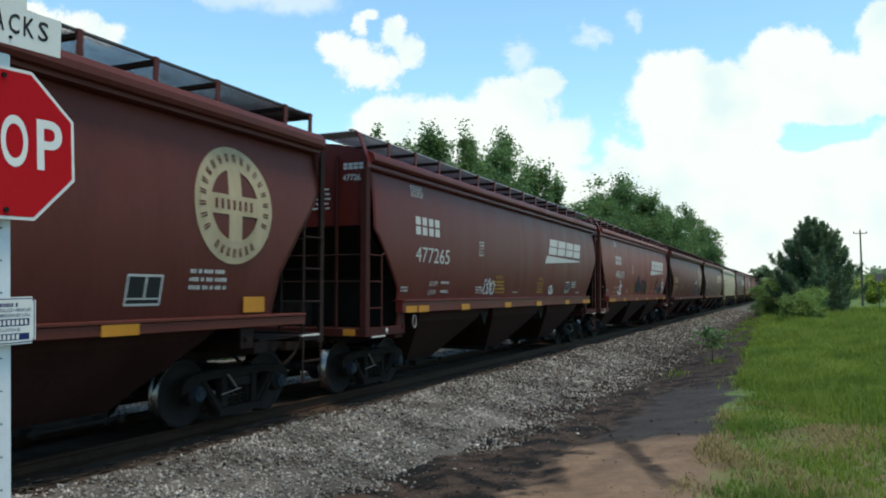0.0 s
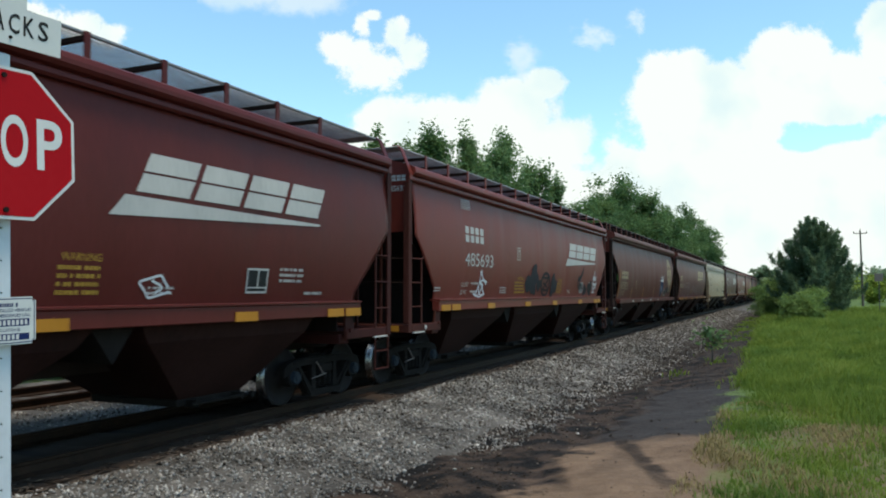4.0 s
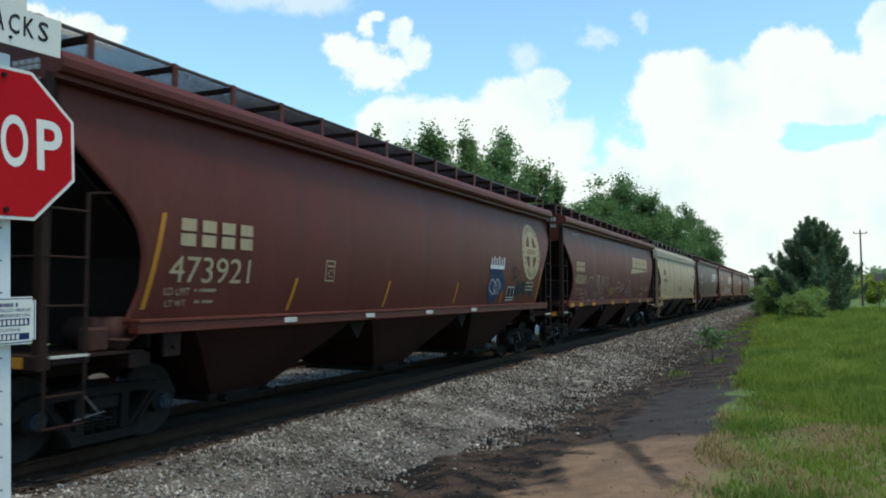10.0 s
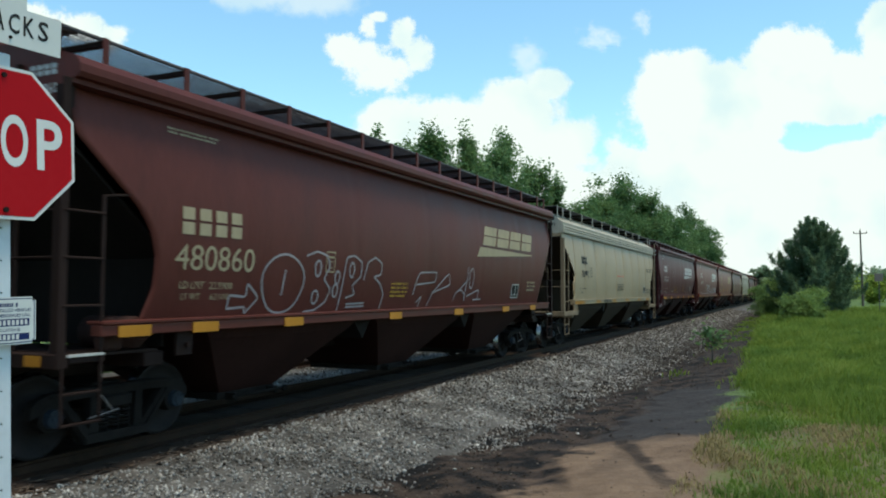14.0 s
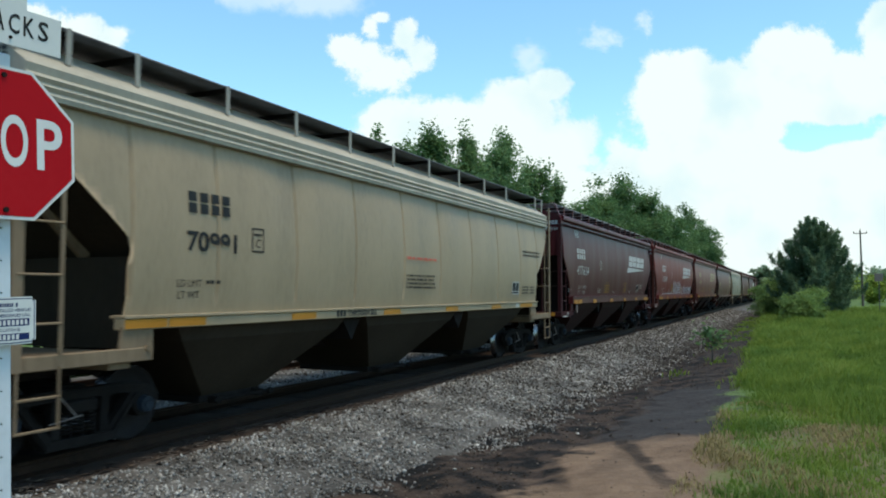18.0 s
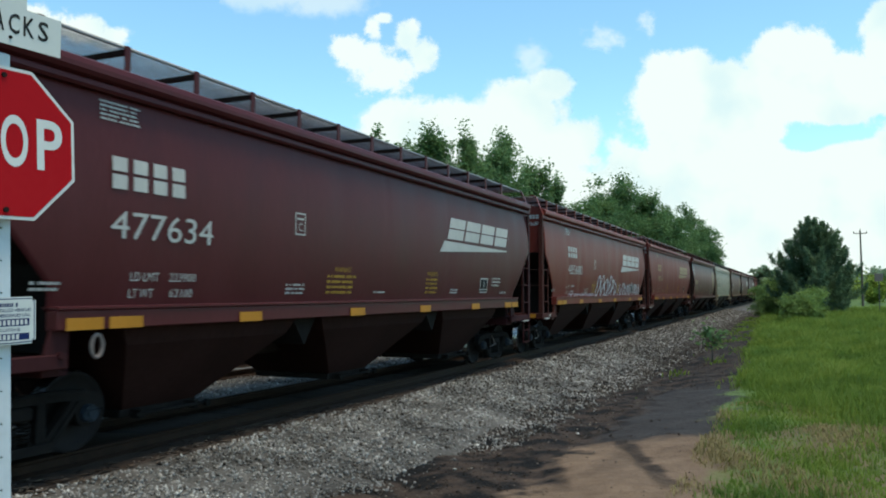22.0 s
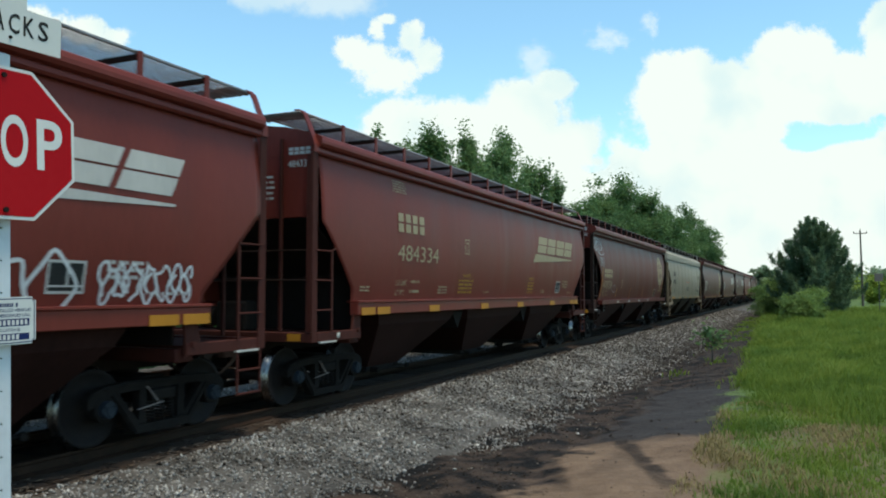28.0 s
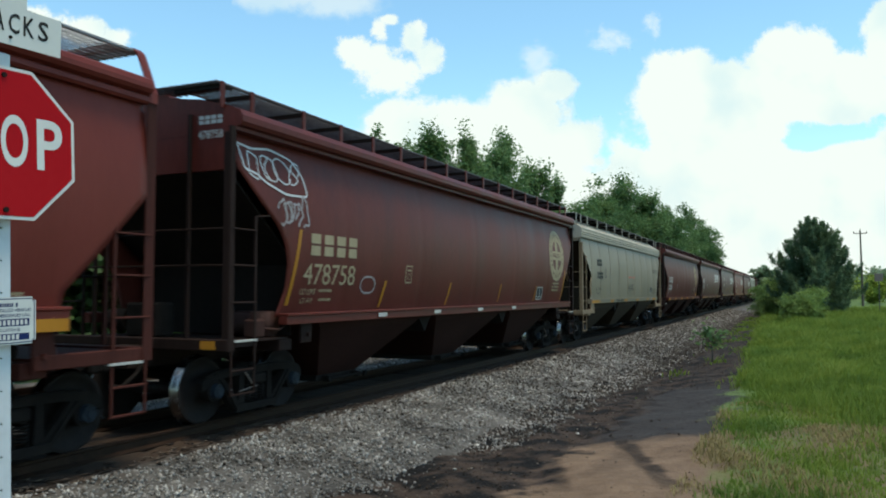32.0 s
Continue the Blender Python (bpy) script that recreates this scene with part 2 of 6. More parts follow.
def build_ground():
    xs = np.concatenate([[-2500, -1000, -400, -150, -60, -35, -25], np.arange(-18, 10.01, 0.22), [11, 13, 16, 20, 30, 60, 150, 400, 1000, 2500]])
    ys = np.concatenate([[-2500, -800, -200, -60, -20, -10], np.arange(-4, 45, 0.3), np.arange(45, 120, 1.5), [130, 160, 200, 300, 500, 900, 1600, 2800]])
    X, Y = np.meshgrid(xs, ys)
    Z = ground_z(X, Y)
    nx, ny = len(xs), len(ys)
    i = (np.arange(ny - 1)[:, None] * nx + np.arange(nx - 1)[None]).ravel()
    me = from_np("ground", np.stack([X.ravel(), Y.ravel(), Z.ravel()], 1), np.stack([i, i + 1, i + nx + 1, i + nx], 1), smooth=True)
    m = bpy.data.materials.new("soil_and_turf")
    m.use_nodes = True
    n, l = m.node_tree.nodes, m.node_tree.links
    b = n["Principled BSDF"]
    b.inputs["Roughness"].default_value, b.inputs["Specular IOR Level"].default_value = 0.9, 0.2
    ge = n.new("ShaderNodeNewGeometry")
    se = n.new("ShaderNodeSeparateXYZ")
    l.new(ge.outputs["Position"], se.inputs[0])

    def noise_at(scale, detail=5.0):
        q = n.new("ShaderNodeTexNoise")
        q.inputs["Scale"].default_value, q.inputs["Detail"].default_value = scale, detail
        l.new(ge.outputs["Position"], q.inputs["Vector"])
        return q.outputs["Fac"]

    def math_node(op, a, c, d=None):
        q = n.new("ShaderNodeMath")
        q.operation = op
        for k, v in enumerate((a, c, d)):
            if v is None:
                continue
            if isinstance(v, (int, float)):
                q.inputs[k].default_value = v
            else:
                l.new(v, q.inputs[k])
        return q.outputs[0]

    def smooth_step(v, a, c):
        q = n.new("ShaderNodeMapRange")
        q.interpolation_type = "SMOOTHSTEP"
        q.inputs["From Min"].default_value, q.inputs["From Max"].default_value = a, c
        l.new(v, q.inputs["Value"])
        return q.outputs["Result"]

    def ramp2(v, c0, c1):
        q = n.new("ShaderNodeMix")
        q.data_type = "RGBA"
        l.new(v, q.inputs["Factor"])
        q.inputs["A"].default_value, q.inputs["B"].default_value = (*c0, 1), (*c1, 1)
        return q.outputs["Result"]

    def mixc(v, a, c):
        q = n.new("ShaderNodeMix")
        q.data_type = "RGBA"
        l.new(v, q.inputs["Factor"])
        l.new(a, q.inputs["A"])
        l.new(c, q.inputs["B"])
        return q.outputs["Result"]

    n1, n2, n3 = noise_at(0.9), noise_at(9.0), noise_at(45.0, 3)
    n4 = noise_at(2.6, 6.0)
    wob = math_node("ADD", math_node("MULTIPLY_ADD", n1, 1.6, -1.05), math_node("MULTIPLY_ADD", n4, 1.2, -0.35))
    x = math_node("ADD", se.outputs["X"], wob)
    y = math_node("ADD", se.outputs["Y"], wob)
    fine = math_node("MULTIPLY_ADD", n3, 0.5, math_node("MULTIPLY_ADD", n4, 1.2, -0.35))
    dark = ramp2(math_node("MULTIPLY_ADD", smooth_step(n4, 0.40, 0.62), 0.6, math_node("MULTIPLY", smooth_step(fine, 0.35, 0.65), 0.4)), (0.004, 0.003, 0.0024), (0.046, 0.031, 0.0225))
    grey = ramp2(fine, (0.018, 0.0155, 0.015), (0.048, 0.042, 0.040))
    sand = ramp2(fine, (0.074, 0.048, 0.031), (0.222, 0.150, 0.099))
    turf = ramp2(fine, (0.06, 0.105, 0.026), (0.125, 0.175, 0.048))
    straw = ramp2(fine, (0.07, 0.058, 0.028), (0.17, 0.135, 0.07))
    # a sandy turnout near the road, grey packed earth beyond it, dark soil at the foot of the ballast, turf beside it
    packed = math_node("MULTIPLY", smooth_step(x, -2.9, -2.5), smooth_step(y, 11.2, 12.2))
    col = mixc(math_node("MULTIPLY", packed, math_node("SUBTRACT", 1.0, smooth_step(y, 17.5, 19.5))), dark, grey)
    sandy = math_node("MULTIPLY", smooth_step(x, -3.05, -2.7), math_node("SUBTRACT", 1.0, smooth_step(y, 11.3, 12.0)))
    # dark wheel marks and damp blotches across the sand
    rut = noise_at(0.55, 2.0)
    band = n.new("ShaderNodeTexWave")
    band.inputs["Scale"].default_value, band.inputs["Distortion"].default_value, band.inputs["Detail"].default_value = 0.22, 3.0, 3.0
    l.new(ge.outputs["Position"], band.inputs["Vector"])
    marks = math_node("MULTIPLY", smooth_step(math_node("MULTIPLY_ADD", n2, 0.5, band.outputs["Fac"]), 0.85, 1.2), math_node("MULTIPLY", smooth_step(rut, 0.42, 0.6), 0.3))
    # two ruts that a vehicle left on its way to the track
    for nx, ny, c, w in ((0.937, 0.350, 1.829, 0.17), (0.9385, 0.344, 0.60, 0.24)):
        off = math_node("ADD", math_node("MULTIPLY_ADD", se.outputs["X"], nx, math_node("MULTIPLY", se.outputs["Y"], ny)), math_node("MULTIPLY_ADD", n4, 0.24, -c - 0.12))
        line = math_node("SUBTRACT", 1.0, smooth_step(math_node("ABSOLUTE", off, 0.0), w * 0.35, w))
        line = math_node("MULTIPLY", line, smooth_step(se.outputs["Y"], 8.2, 9.2))
        marks = math_node("MAXIMUM", marks, math_node("MULTIPLY", line, math_node("MULTIPLY_ADD", n2, 0.5, 0.65)))
    col = mixc(math_node("MULTIPLY", sandy, math_node("SUBTRACT", 1.0, math_node("MULTIPLY", marks, 0.85))), col, sand)
    grassy = smooth_step(math_node("MULTIPLY_ADD", se.outputs["Y"], 0.024, x), -0.85, -0.5)
    green = mixc(math_node("MULTIPLY", smooth_step(n1, 0.36, 0.52), math_node("SUBTRACT", 1.0, smooth_step(y, 12.0, 16.0))), turf, straw)
    col = mixc(grassy, col, green)
    col = mixc(math_node("SUBTRACT", 1.0, smooth_step(x, -18.5, -16.0)), col, turf)
    l.new(col, b.inputs["Base Color"])
    bu = n.new("ShaderNodeBump")
    bu.inputs["Strength"].default_value, bu.inputs["Distance"].default_value = 0.6, 0.04
    l.new(math_node("MULTIPLY_ADD", n2, 1.5, fine), bu.inputs["Height"])
    l.new(bu.outputs["Normal"], b.inputs["Normal"])
    me.materials.append(m)
    tagged(new("ground", me), "bare sandy and dark soil beside rough green turf", "ground", kind="structure")


def ballast_z(x):
    return np.interp(x, [-16.6, -15.4, -6.75, -5.4, -4.75, -4.5, -3.9], [-0.8, -0.18, -0.175, -0.34, -0.45, -0.56, -0.62])


def build_ballast():
    xs = np.concatenate([[-16.6, -16, -15.4], np.arange(-14.5, -7, 0.75), np.arange(-6.9, -3.8, 0.12)])
    ys = np.concatenate([[-60, -20], np.arange(-4, 40, 0.2), np.arange(40, 140, 2.0), [160, 200, 260, 400]])
    X, Y = np.meshgrid(xs, ys)
    rng = np.random.default_rng(5)
    Z = ballast_z(X + 0.04 * np.sin(Y * 0.9) + 0.03 * np.sin(Y * 2.3)) + rng.normal(0, 0.012, X.shape)
    nx, ny = len(xs), len(ys)
    i = (np.arange(ny - 1)[:, None] * nx + np.arange(nx - 1)[None]).ravel()
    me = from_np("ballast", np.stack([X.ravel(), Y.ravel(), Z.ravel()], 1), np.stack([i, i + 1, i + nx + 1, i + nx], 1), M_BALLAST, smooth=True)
    n, l = M_BALLAST.node_tree.nodes, M_BALLAST.node_tree.links
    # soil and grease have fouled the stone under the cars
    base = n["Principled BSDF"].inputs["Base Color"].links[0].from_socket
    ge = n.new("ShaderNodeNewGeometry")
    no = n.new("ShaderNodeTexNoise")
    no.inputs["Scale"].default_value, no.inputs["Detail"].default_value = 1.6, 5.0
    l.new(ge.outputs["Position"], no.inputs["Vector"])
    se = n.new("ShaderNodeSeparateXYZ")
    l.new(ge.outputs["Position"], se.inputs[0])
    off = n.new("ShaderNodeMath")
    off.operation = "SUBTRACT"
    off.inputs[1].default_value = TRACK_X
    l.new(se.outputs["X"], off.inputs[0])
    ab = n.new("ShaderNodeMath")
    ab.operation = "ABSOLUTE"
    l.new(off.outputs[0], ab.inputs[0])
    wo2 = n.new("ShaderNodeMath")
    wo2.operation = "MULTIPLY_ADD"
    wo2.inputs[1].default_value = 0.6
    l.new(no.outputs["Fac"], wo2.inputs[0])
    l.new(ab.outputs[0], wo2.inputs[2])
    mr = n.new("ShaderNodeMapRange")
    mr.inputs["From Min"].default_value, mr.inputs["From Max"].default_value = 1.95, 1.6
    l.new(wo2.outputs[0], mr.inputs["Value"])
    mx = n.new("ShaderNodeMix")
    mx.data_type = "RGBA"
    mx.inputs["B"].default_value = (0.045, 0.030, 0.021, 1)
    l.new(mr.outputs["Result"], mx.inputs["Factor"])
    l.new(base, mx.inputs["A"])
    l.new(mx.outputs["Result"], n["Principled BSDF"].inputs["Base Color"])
    tagged(new("ballast", me), "bed of grey crushed-stone ballast under the tracks", "ballast", kind="structure")
    # loose stones over the shoulder
    bv = np.array([(1, 0, 0), (-1, 0, 0), (0, 1, 0), (0, -1, 0), (0, 0, 1), (0, 0, -1)], float)
    bf = np.array([(0, 2, 4), (2, 1, 4), (1, 3, 4), (3, 0, 4), (2, 0, 5), (1, 2, 5), (3, 1, 5), (0, 3, 5)])
    n = 150000
    y = -3.0 + 95 * rng.random(n) ** 1.9
    x = -6.88 + 0.12 * np.sin(y * 1.1) + 3.9 * rng.random(n)
    edge = np.interp(y, [0, 10.2, 11.2, 13.3, 16.5, 20, 30, 45, 90], [-4.75, -4.55, -3.95, -3.75, -3.9, -3.5, -3.35, -3.55, -3.8]) + 0.14 * np.sin(y * 1.7) + 0.10 * np.sin(y * 4.1)
    keep = (x < edge) | (rng.random(n) < 0.16 * np.exp(-(x - edge) / 0.25))
    # and more between the two tracks
    far = (rng.random(n) < 0.12) & (y < 60)
    x = np.where(far, -11.7 + 2.1 * rng.random(n), x)
    keep = keep | far
    x, y = x[keep], y[keep]
    n = len(x)
    r = (0.009 + 0.019 * rng.random(n) ** 1.8) * (1 + y / 45)
    sc = r[:, None] * rng.uniform(0.6, 1.25, (n, 3))
    q = rng.normal(size=(n, 4))
    q /= np.linalg.norm(q, axis=1, keepdims=True)
    a, b, c, d = q.T
    R = np.stack([np.stack([1 - 2 * (c * c + d * d), 2 * (b * c - a * d), 2 * (b * d + a * c)], 1),
                  np.stack([2 * (b * c + a * d), 1 - 2 * (b * b + d * d), 2 * (c * d - a * b)], 1),
                  np.stack([2 * (b * d - a * c), 2 * (c * d + a * b), 1 - 2 * (b * b + c * c)], 1)], 1)
    P = np.einsum("nij,nkj->nki", R, bv[None] * sc[:, None] * rng.uniform(0.6, 1.35, (n, len(bv), 1)))
    z = np.maximum(ballast_z(x), ground_z(x, y)) + 0.4 * r
    P += np.stack([x, y, z], 1)[:, None]
    F = bf[None] + (np.arange(n) * len(bv))[:, None, None]
    me = from_np("ballast_stones", P.reshape(-1, 3), F.reshape(-1, 3), M_STONE)
    # farther on and towards the foot the stones are fouled with soil
    me.materials.append(M_FOULED)
    fouled = rng.random(n) < np.interp(y, [9, 18, 32, 60], [0.05, 0.32, 0.62, 0.7]) + np.interp(x, [-4.8, -3.8], [0.0, 0.3])
    me.polygons.foreach_set("material_index", np.repeat(fouled.astype("i"), len(bf)))
    # clods and crumbs of soil, chips and twigs by the foot of the ballast
    n = 9000
    y = 7.0 + 34 * rng.random(n) ** 1.6
    x = -4.3 + 3.3 * rng.random(n)
    keep = ~((y < 11.6) & (x > -3.0) & (rng.random(n) < 0.9)) & ~((y > 12) & (y < 18) & (x > -2.6) & (rng.random(n) < 0.85))
    x, y = x[keep], y[keep]
    n = len(x)
    r = 0.004 + 0.016 * rng.random(n) ** 3
    P = bv[None] * (r[:, None] * rng.uniform(0.5, 1.6, (n, 3)) * np.stack([np.ones(n), 1 + 4 * rng.random(n) ** 4, np.full(n, 0.7)], 1))[:, None] * rng.uniform(0.6, 1.3, (n, 6, 1))
    P += np.stack([x, y, ground_z(x, y) + 0.02], 1)[:, None]
    F = bf[None] + (np.arange(n) * 6)[:, None, None]
    tagged(new("soil_clods", from_np("soil_clods", P.reshape(-1, 3), F.reshape(-1, 3), M_CLOD)), "dark crumbs of soil and pale chips", "soil", kind="stuff")
    # splinters and bark along the inner edge of the stones
    n = 900
    y = 3.0 + 40 * rng.random(n) ** 1.4
    x = -7.02 + 0.06 * np.sin(y * 1.1) + rng.normal(0, 0.16, n)
    a = rng.normal(1.45, 0.5, n)
    u = np.stack([np.cos(a), np.sin(a), rng.normal(0, 0.06, n)], 1) * (0.03 + 0.16 * rng.random(n) ** 2.5)[:, None]
    w = np.stack([-np.sin(a), np.cos(a), np.zeros(n)], 1) * rng.uniform(0.008, 0.028, n)[:, None]
    h = np.array([0, 0, 1.0]) * rng.uniform(0.006, 0.018, n)[:, None]
    c = np.stack([x, y, ballast_z(x) + 0.022], 1)
    P = np.stack([c + u, c - u, c + w, c - w, c + h, c - h], 1)
    F = bf[None] + (np.arange(n) * 6)[:, None, None]
    tagged(new("wood_debris", from_np("wood_debris", P.reshape(-1, 3), F.reshape(-1, 3), M_SPLINTER)), "dark brown wood splinters beside the rail", "debris", kind="stuff")
    tagged(new("ballast_stones", me), "loose grey crushed stones on the track shoulder", "gravel", kind="stuff")


def build_track(x, name, label, y1=210, ties=True):
    tr = tagged(empty(name, pose(x, 0, 0)), label, "railway track", kind="structure")
    prof = [(-0.07, -0.17), (0.07, -0.17), (0.07, -0.155), (0.012, -0.13), (0.012, -0.045), (0.036, -0.03), (0.036, -0.004), (0.028, 0.0),
            (-0.028, 0.0), (-0.036, -0.004), (-0.036, -0.03), (-0.012, -0.045), (-0.012, -0.13), (-0.07, -0.155)]
    for s in (-0.755, 0.755):
        bm = bmesh.new()
        prism(bm, [(p + s, z) for p, z in prof], -40, y1, axis="y")
        part("rail", bm, M_RAIL, tr)
    bm = bmesh.new()
    box(bm, -1.3, 1.3, -0.115, 0.115, -0.35, -0.172, 0.012)
    me = bpy.data.meshes.new("tie")
    bm.to_mesh(me)
    bm.free()
    me.materials.append(M_TIE)
    rng = random.Random(3)
    for i in range(-8, 150 if ties else 60):
        t = new("tie", me)
        t.parent = tr
        t.matrix_basis = pose(rng.uniform(-0.05, 0.05), i * 0.52 + rng.uniform(-0.03, 0.03), rng.uniform(-0.012, 0.004), 0, 0, rng.uniform(-1.2, 1.2))


# ---- covered hopper cars: car space has x across (near side +), y along from the front corner post, z up from the rail ----
def revolve(profile, n=32):
    """Turns (x, r) pairs about the x axis."""
    t = np.linspace(0, 2 * math.pi, n, endpoint=False)
    v = np.concatenate([np.stack([np.full(n, x), r * np.cos(t), r * np.sin(t)], 1) for x, r in profile])
    f = []
    i = np.arange(n)
    j = (i + 1) % n
    for k in range(len(profile) - 1):
        f.append(np.stack([k * n + i, k * n + j, (k + 1) * n + j, (k + 1) * n + i], 1))
    return v, np.concatenate(f)


def boxes_np(b):
    """Many boxes at once: rows of x0, x1, y0, y1, z0, z1."""
    b = np.asarray(b, float)
    c = np.array([[0, 2, 4], [1, 2, 4], [1, 3, 4], [0, 3, 4], [0, 2, 5], [1, 2, 5], [1, 3, 5], [0, 3, 5]])
    v = b[:, c].reshape(-1, 3)
    q = np.array([[0, 3, 2, 1], [4, 5, 6, 7], [0, 1, 5, 4], [1, 2, 6, 5], [2, 3, 7, 6], [3, 0, 4, 7]])
    f = (q[None] + 8 * np.arange(len(b))[:, None, None]).reshape(-1, 4)
    return v, f


CACHE = {}


def cached(key, make):
    if key not in CACHE:
        CACHE[key] = make()
    return CACHE[key]


def bm_mesh(name, fill, material, smooth=False):
    bm = bmesh.new()
    fill(bm)
    me = bpy.data.meshes.new(name)
    bm.to_mesh(me)
    bm.free()
    me.materials.append(material)
    if smooth:
        me.polygons.foreach_set("use_smooth", [True] * len(me.polygons))
    return me


def wheelset(parent, y):
    def wheel_mesh():
        pr = [(-0.69, 0.0), (-0.69, 0.40), (-0.695, 0.455), (-0.70, 0.482), (-0.715, 0.484), (-0.727, 0.468), (-0.735, 0.457), (-0.83, 0.452), (-0.832, 0.405), (-0.80, 0.385), (-0.775, 0.2), (-0.82, 0.14), (-0.85, 0.13), (-0.85, 0.0)]
        v, f = revolve([(-x, r) for x, r in pr], 40)
        me = from_np("wheel", v, f, M_WHEEL, True)
        me.materials.append(M_SHINY)
        mi = np.zeros(len(f), "i")
        mi[3 * 40:7 * 40] = 1
        me.polygons.foreach_set("material_index", mi)
        return me
    ws = empty("wheelset", pose(0, y, 0.457))
    ws.parent = parent
    ax = part("axle", cached("axle", lambda: bm_mesh("axle", lambda bm: rod(bm, (-0.9, 0, 0), (0.9, 0, 0), 0.085, 12), M_WHEEL, True)), M_WHEEL, ws)
    w = cached("wheel", wheel_mesh)
    part("wheel", w, M_WHEEL, ws)
    o = part("wheel", w, M_WHEEL, ws)
    o.matrix_basis = pose(0, 0, 0, 0, 0, 180)
    return ws


def frame_mesh():
    def fill(bm):
        x0, x1 = 0.94, 1.06
        half = [(1.13, 0.47), (1.13, 0.58), (1.06, 0.66), (0.90, 0.71), (0.55, 0.735)]
        under = [(0.5, 0.625), (0.68, 0.615), (0.80, 0.585), (0.86, 0.53), (0.87, 0.47), (0.91, 0.45), (1.0, 0.52)]
        # arched top chord that ends in hooked pedestals
        prism(bm, half + [(-y, z) for y, z in half[::-1]] + [(-y, z) for y, z in under[::-1]] + under, x0, x1)
        # tension members slope down to the spring seat
        for s in (-1, 1):
            prism(bm, [(s * 0.84, 0.60), (s * 0.70, 0.615), (s * 0.36, 0.235), (s * 0.44, 0.115)], x0, x1)
            prism(bm, [(s * 0.80, 0.60), (s * 0.76, 0.61), (s * 0.41, 0.20), (s * 0.44, 0.15)], x1 + 0.001, x1 + 0.03)
            prism(bm, [(s * 0.38, 0.22), (s * 0.26, 0.22), (s * 0.27, 0.63), (s * 0.37, 0.63)], x0, x1)
            rod(bm, (x0 - 0.02, s * 0.89, 0.457), (x1 + 0.01, s * 0.89, 0.457), 0.15, 18)
        prism(bm, [(-0.46, 0.115), (0.46, 0.115), (0.42, 0.215), (-0.42, 0.215)], x0 - 0.03, x1 + 0.03)
        prism(bm, [(-0.9, 0.69), (-0.55, 0.715), (0.55, 0.715), (0.9, 0.69), (0.9, 0.665), (0.55, 0.69), (-0.55, 0.69), (-0.9, 0.665)], x1 + 0.001, x1 + 0.025)
    return bm_mesh("side_frame", fill, M_STEEL)


def spring_mesh():
    # one coil: a wire wound round in a helix
    def fill(bm):
        rings = []
        for k in range(61):
            a = k * math.tau / 10
            z = 0.232 + 0.23 * k / 60
            ring = []
            for j in range(5):
                b = j * math.tau / 5
                r = 0.054 + 0.015 * math.cos(b)
                ring.append(bm.verts.new((r * math.cos(a), r * math.sin(a), z + 0.014 * math.sin(b))))
            rings.append(ring)
        for p, q in zip(rings, rings[1:]):
            for j in range(5):
                bm.faces.new((p[j], q[j], q[j - 1], p[j - 1]))
        bm.faces.new(rings[0])
        bm.faces.new(rings[-1][::-1])
    return bm_mesh("spring", fill, M_STEEL)


def cap_mesh():
    def fill(bm):
        rod(bm, (1.071, 0, 0), (1.14, 0, 0), 0.105, 18, 0.095)
        rod(bm, (1.14, 0, 0), (1.155, 0, 0), 0.05, 12)
        for a in (0.5, 2.6, 4.7):
            rod(bm, (1.14, 0.07 * math.cos(a), 0.07 * math.sin(a)), (1.158, 0.07 * math.cos(a), 0.07 * math.sin(a)), 0.016, 6)
    return bm_mesh("bearing_cap", fill, M_CAP)


def truck(car, y):
    tr = empty("truck", pose(0, y, 0))
    tr.parent = car
    tr["label"] = "two-axle cast steel truck"
    fm = cached("side_frame", frame_mesh)
    part("side_frame", fm, M_STEEL, tr)
    o = part("side_frame", fm, M_STEEL, tr)
    o.matrix_basis = pose(0, 0, 0, 0, 0, 180)
    part("bolster", cached("bolster", lambda: bm_mesh("bolster", lambda bm: (box(bm, -1.10, 1.10, -0.2, 0.2, 0.475, 0.615, 0.02), box(bm, -0.9, 0.9, -0.22, 0.22, 0.62, 0.76, 0.03)), M_STEEL)), M_STEEL, tr)
    part("brake_beam", cached("beam", lambda: bm_mesh("brake_beam", lambda bm: rod(bm, (-0.8, 0.45, 0.35), (0.8, 0.45, 0.35), 0.04), M_GRIME)), M_GRIME, tr)
    for k in (-0.16, 0.0, 0.16):
        part("spring", cached("spring", spring_mesh), M_STEEL, tr).matrix_basis = pose(1.01, k, 0)
    for k in (-0.89, 0.89):
        part("bearing_cap", cached("cap", cap_mesh), M_CAP, tr, "blue-grey bearing end cap").matrix_basis = pose(0, k, 0.457)
    part("brake_rod", cached("brake_rod", lambda: bm_mesh("brake_rod", lambda bm: (rod(bm, (1.10, -0.44, 0.40), (1.10, -0.02, 0.45), 0.009, 6), rod(bm, (1.10, -0.30, 0.66), (1.10, -0.10, 0.45), 0.011, 6)), M_RING)), M_RING, tr, "pale worn brake rod")
    WHEELS.append(wheelset(car, y - 0.89))
    WHEELS.append(wheelset(car, y + 0.89))


WHEELS = []
CARS = []


def side_w(kind, z):
    """Half width of the side sheet at height z."""
    if kind == "T":
        return 1.60 - 0.15 * np.clip((np.asarray(z) - 2.4) / 1.5, -1, 1) ** 2
    if kind == "S":
        return 1.62 - 0.15 * ((np.asarray(z) - 2.68) / 1.2) ** 2
    return 1.62 - 0.11 * ((np.asarray(z) - 2.85) / 1.2) ** 2


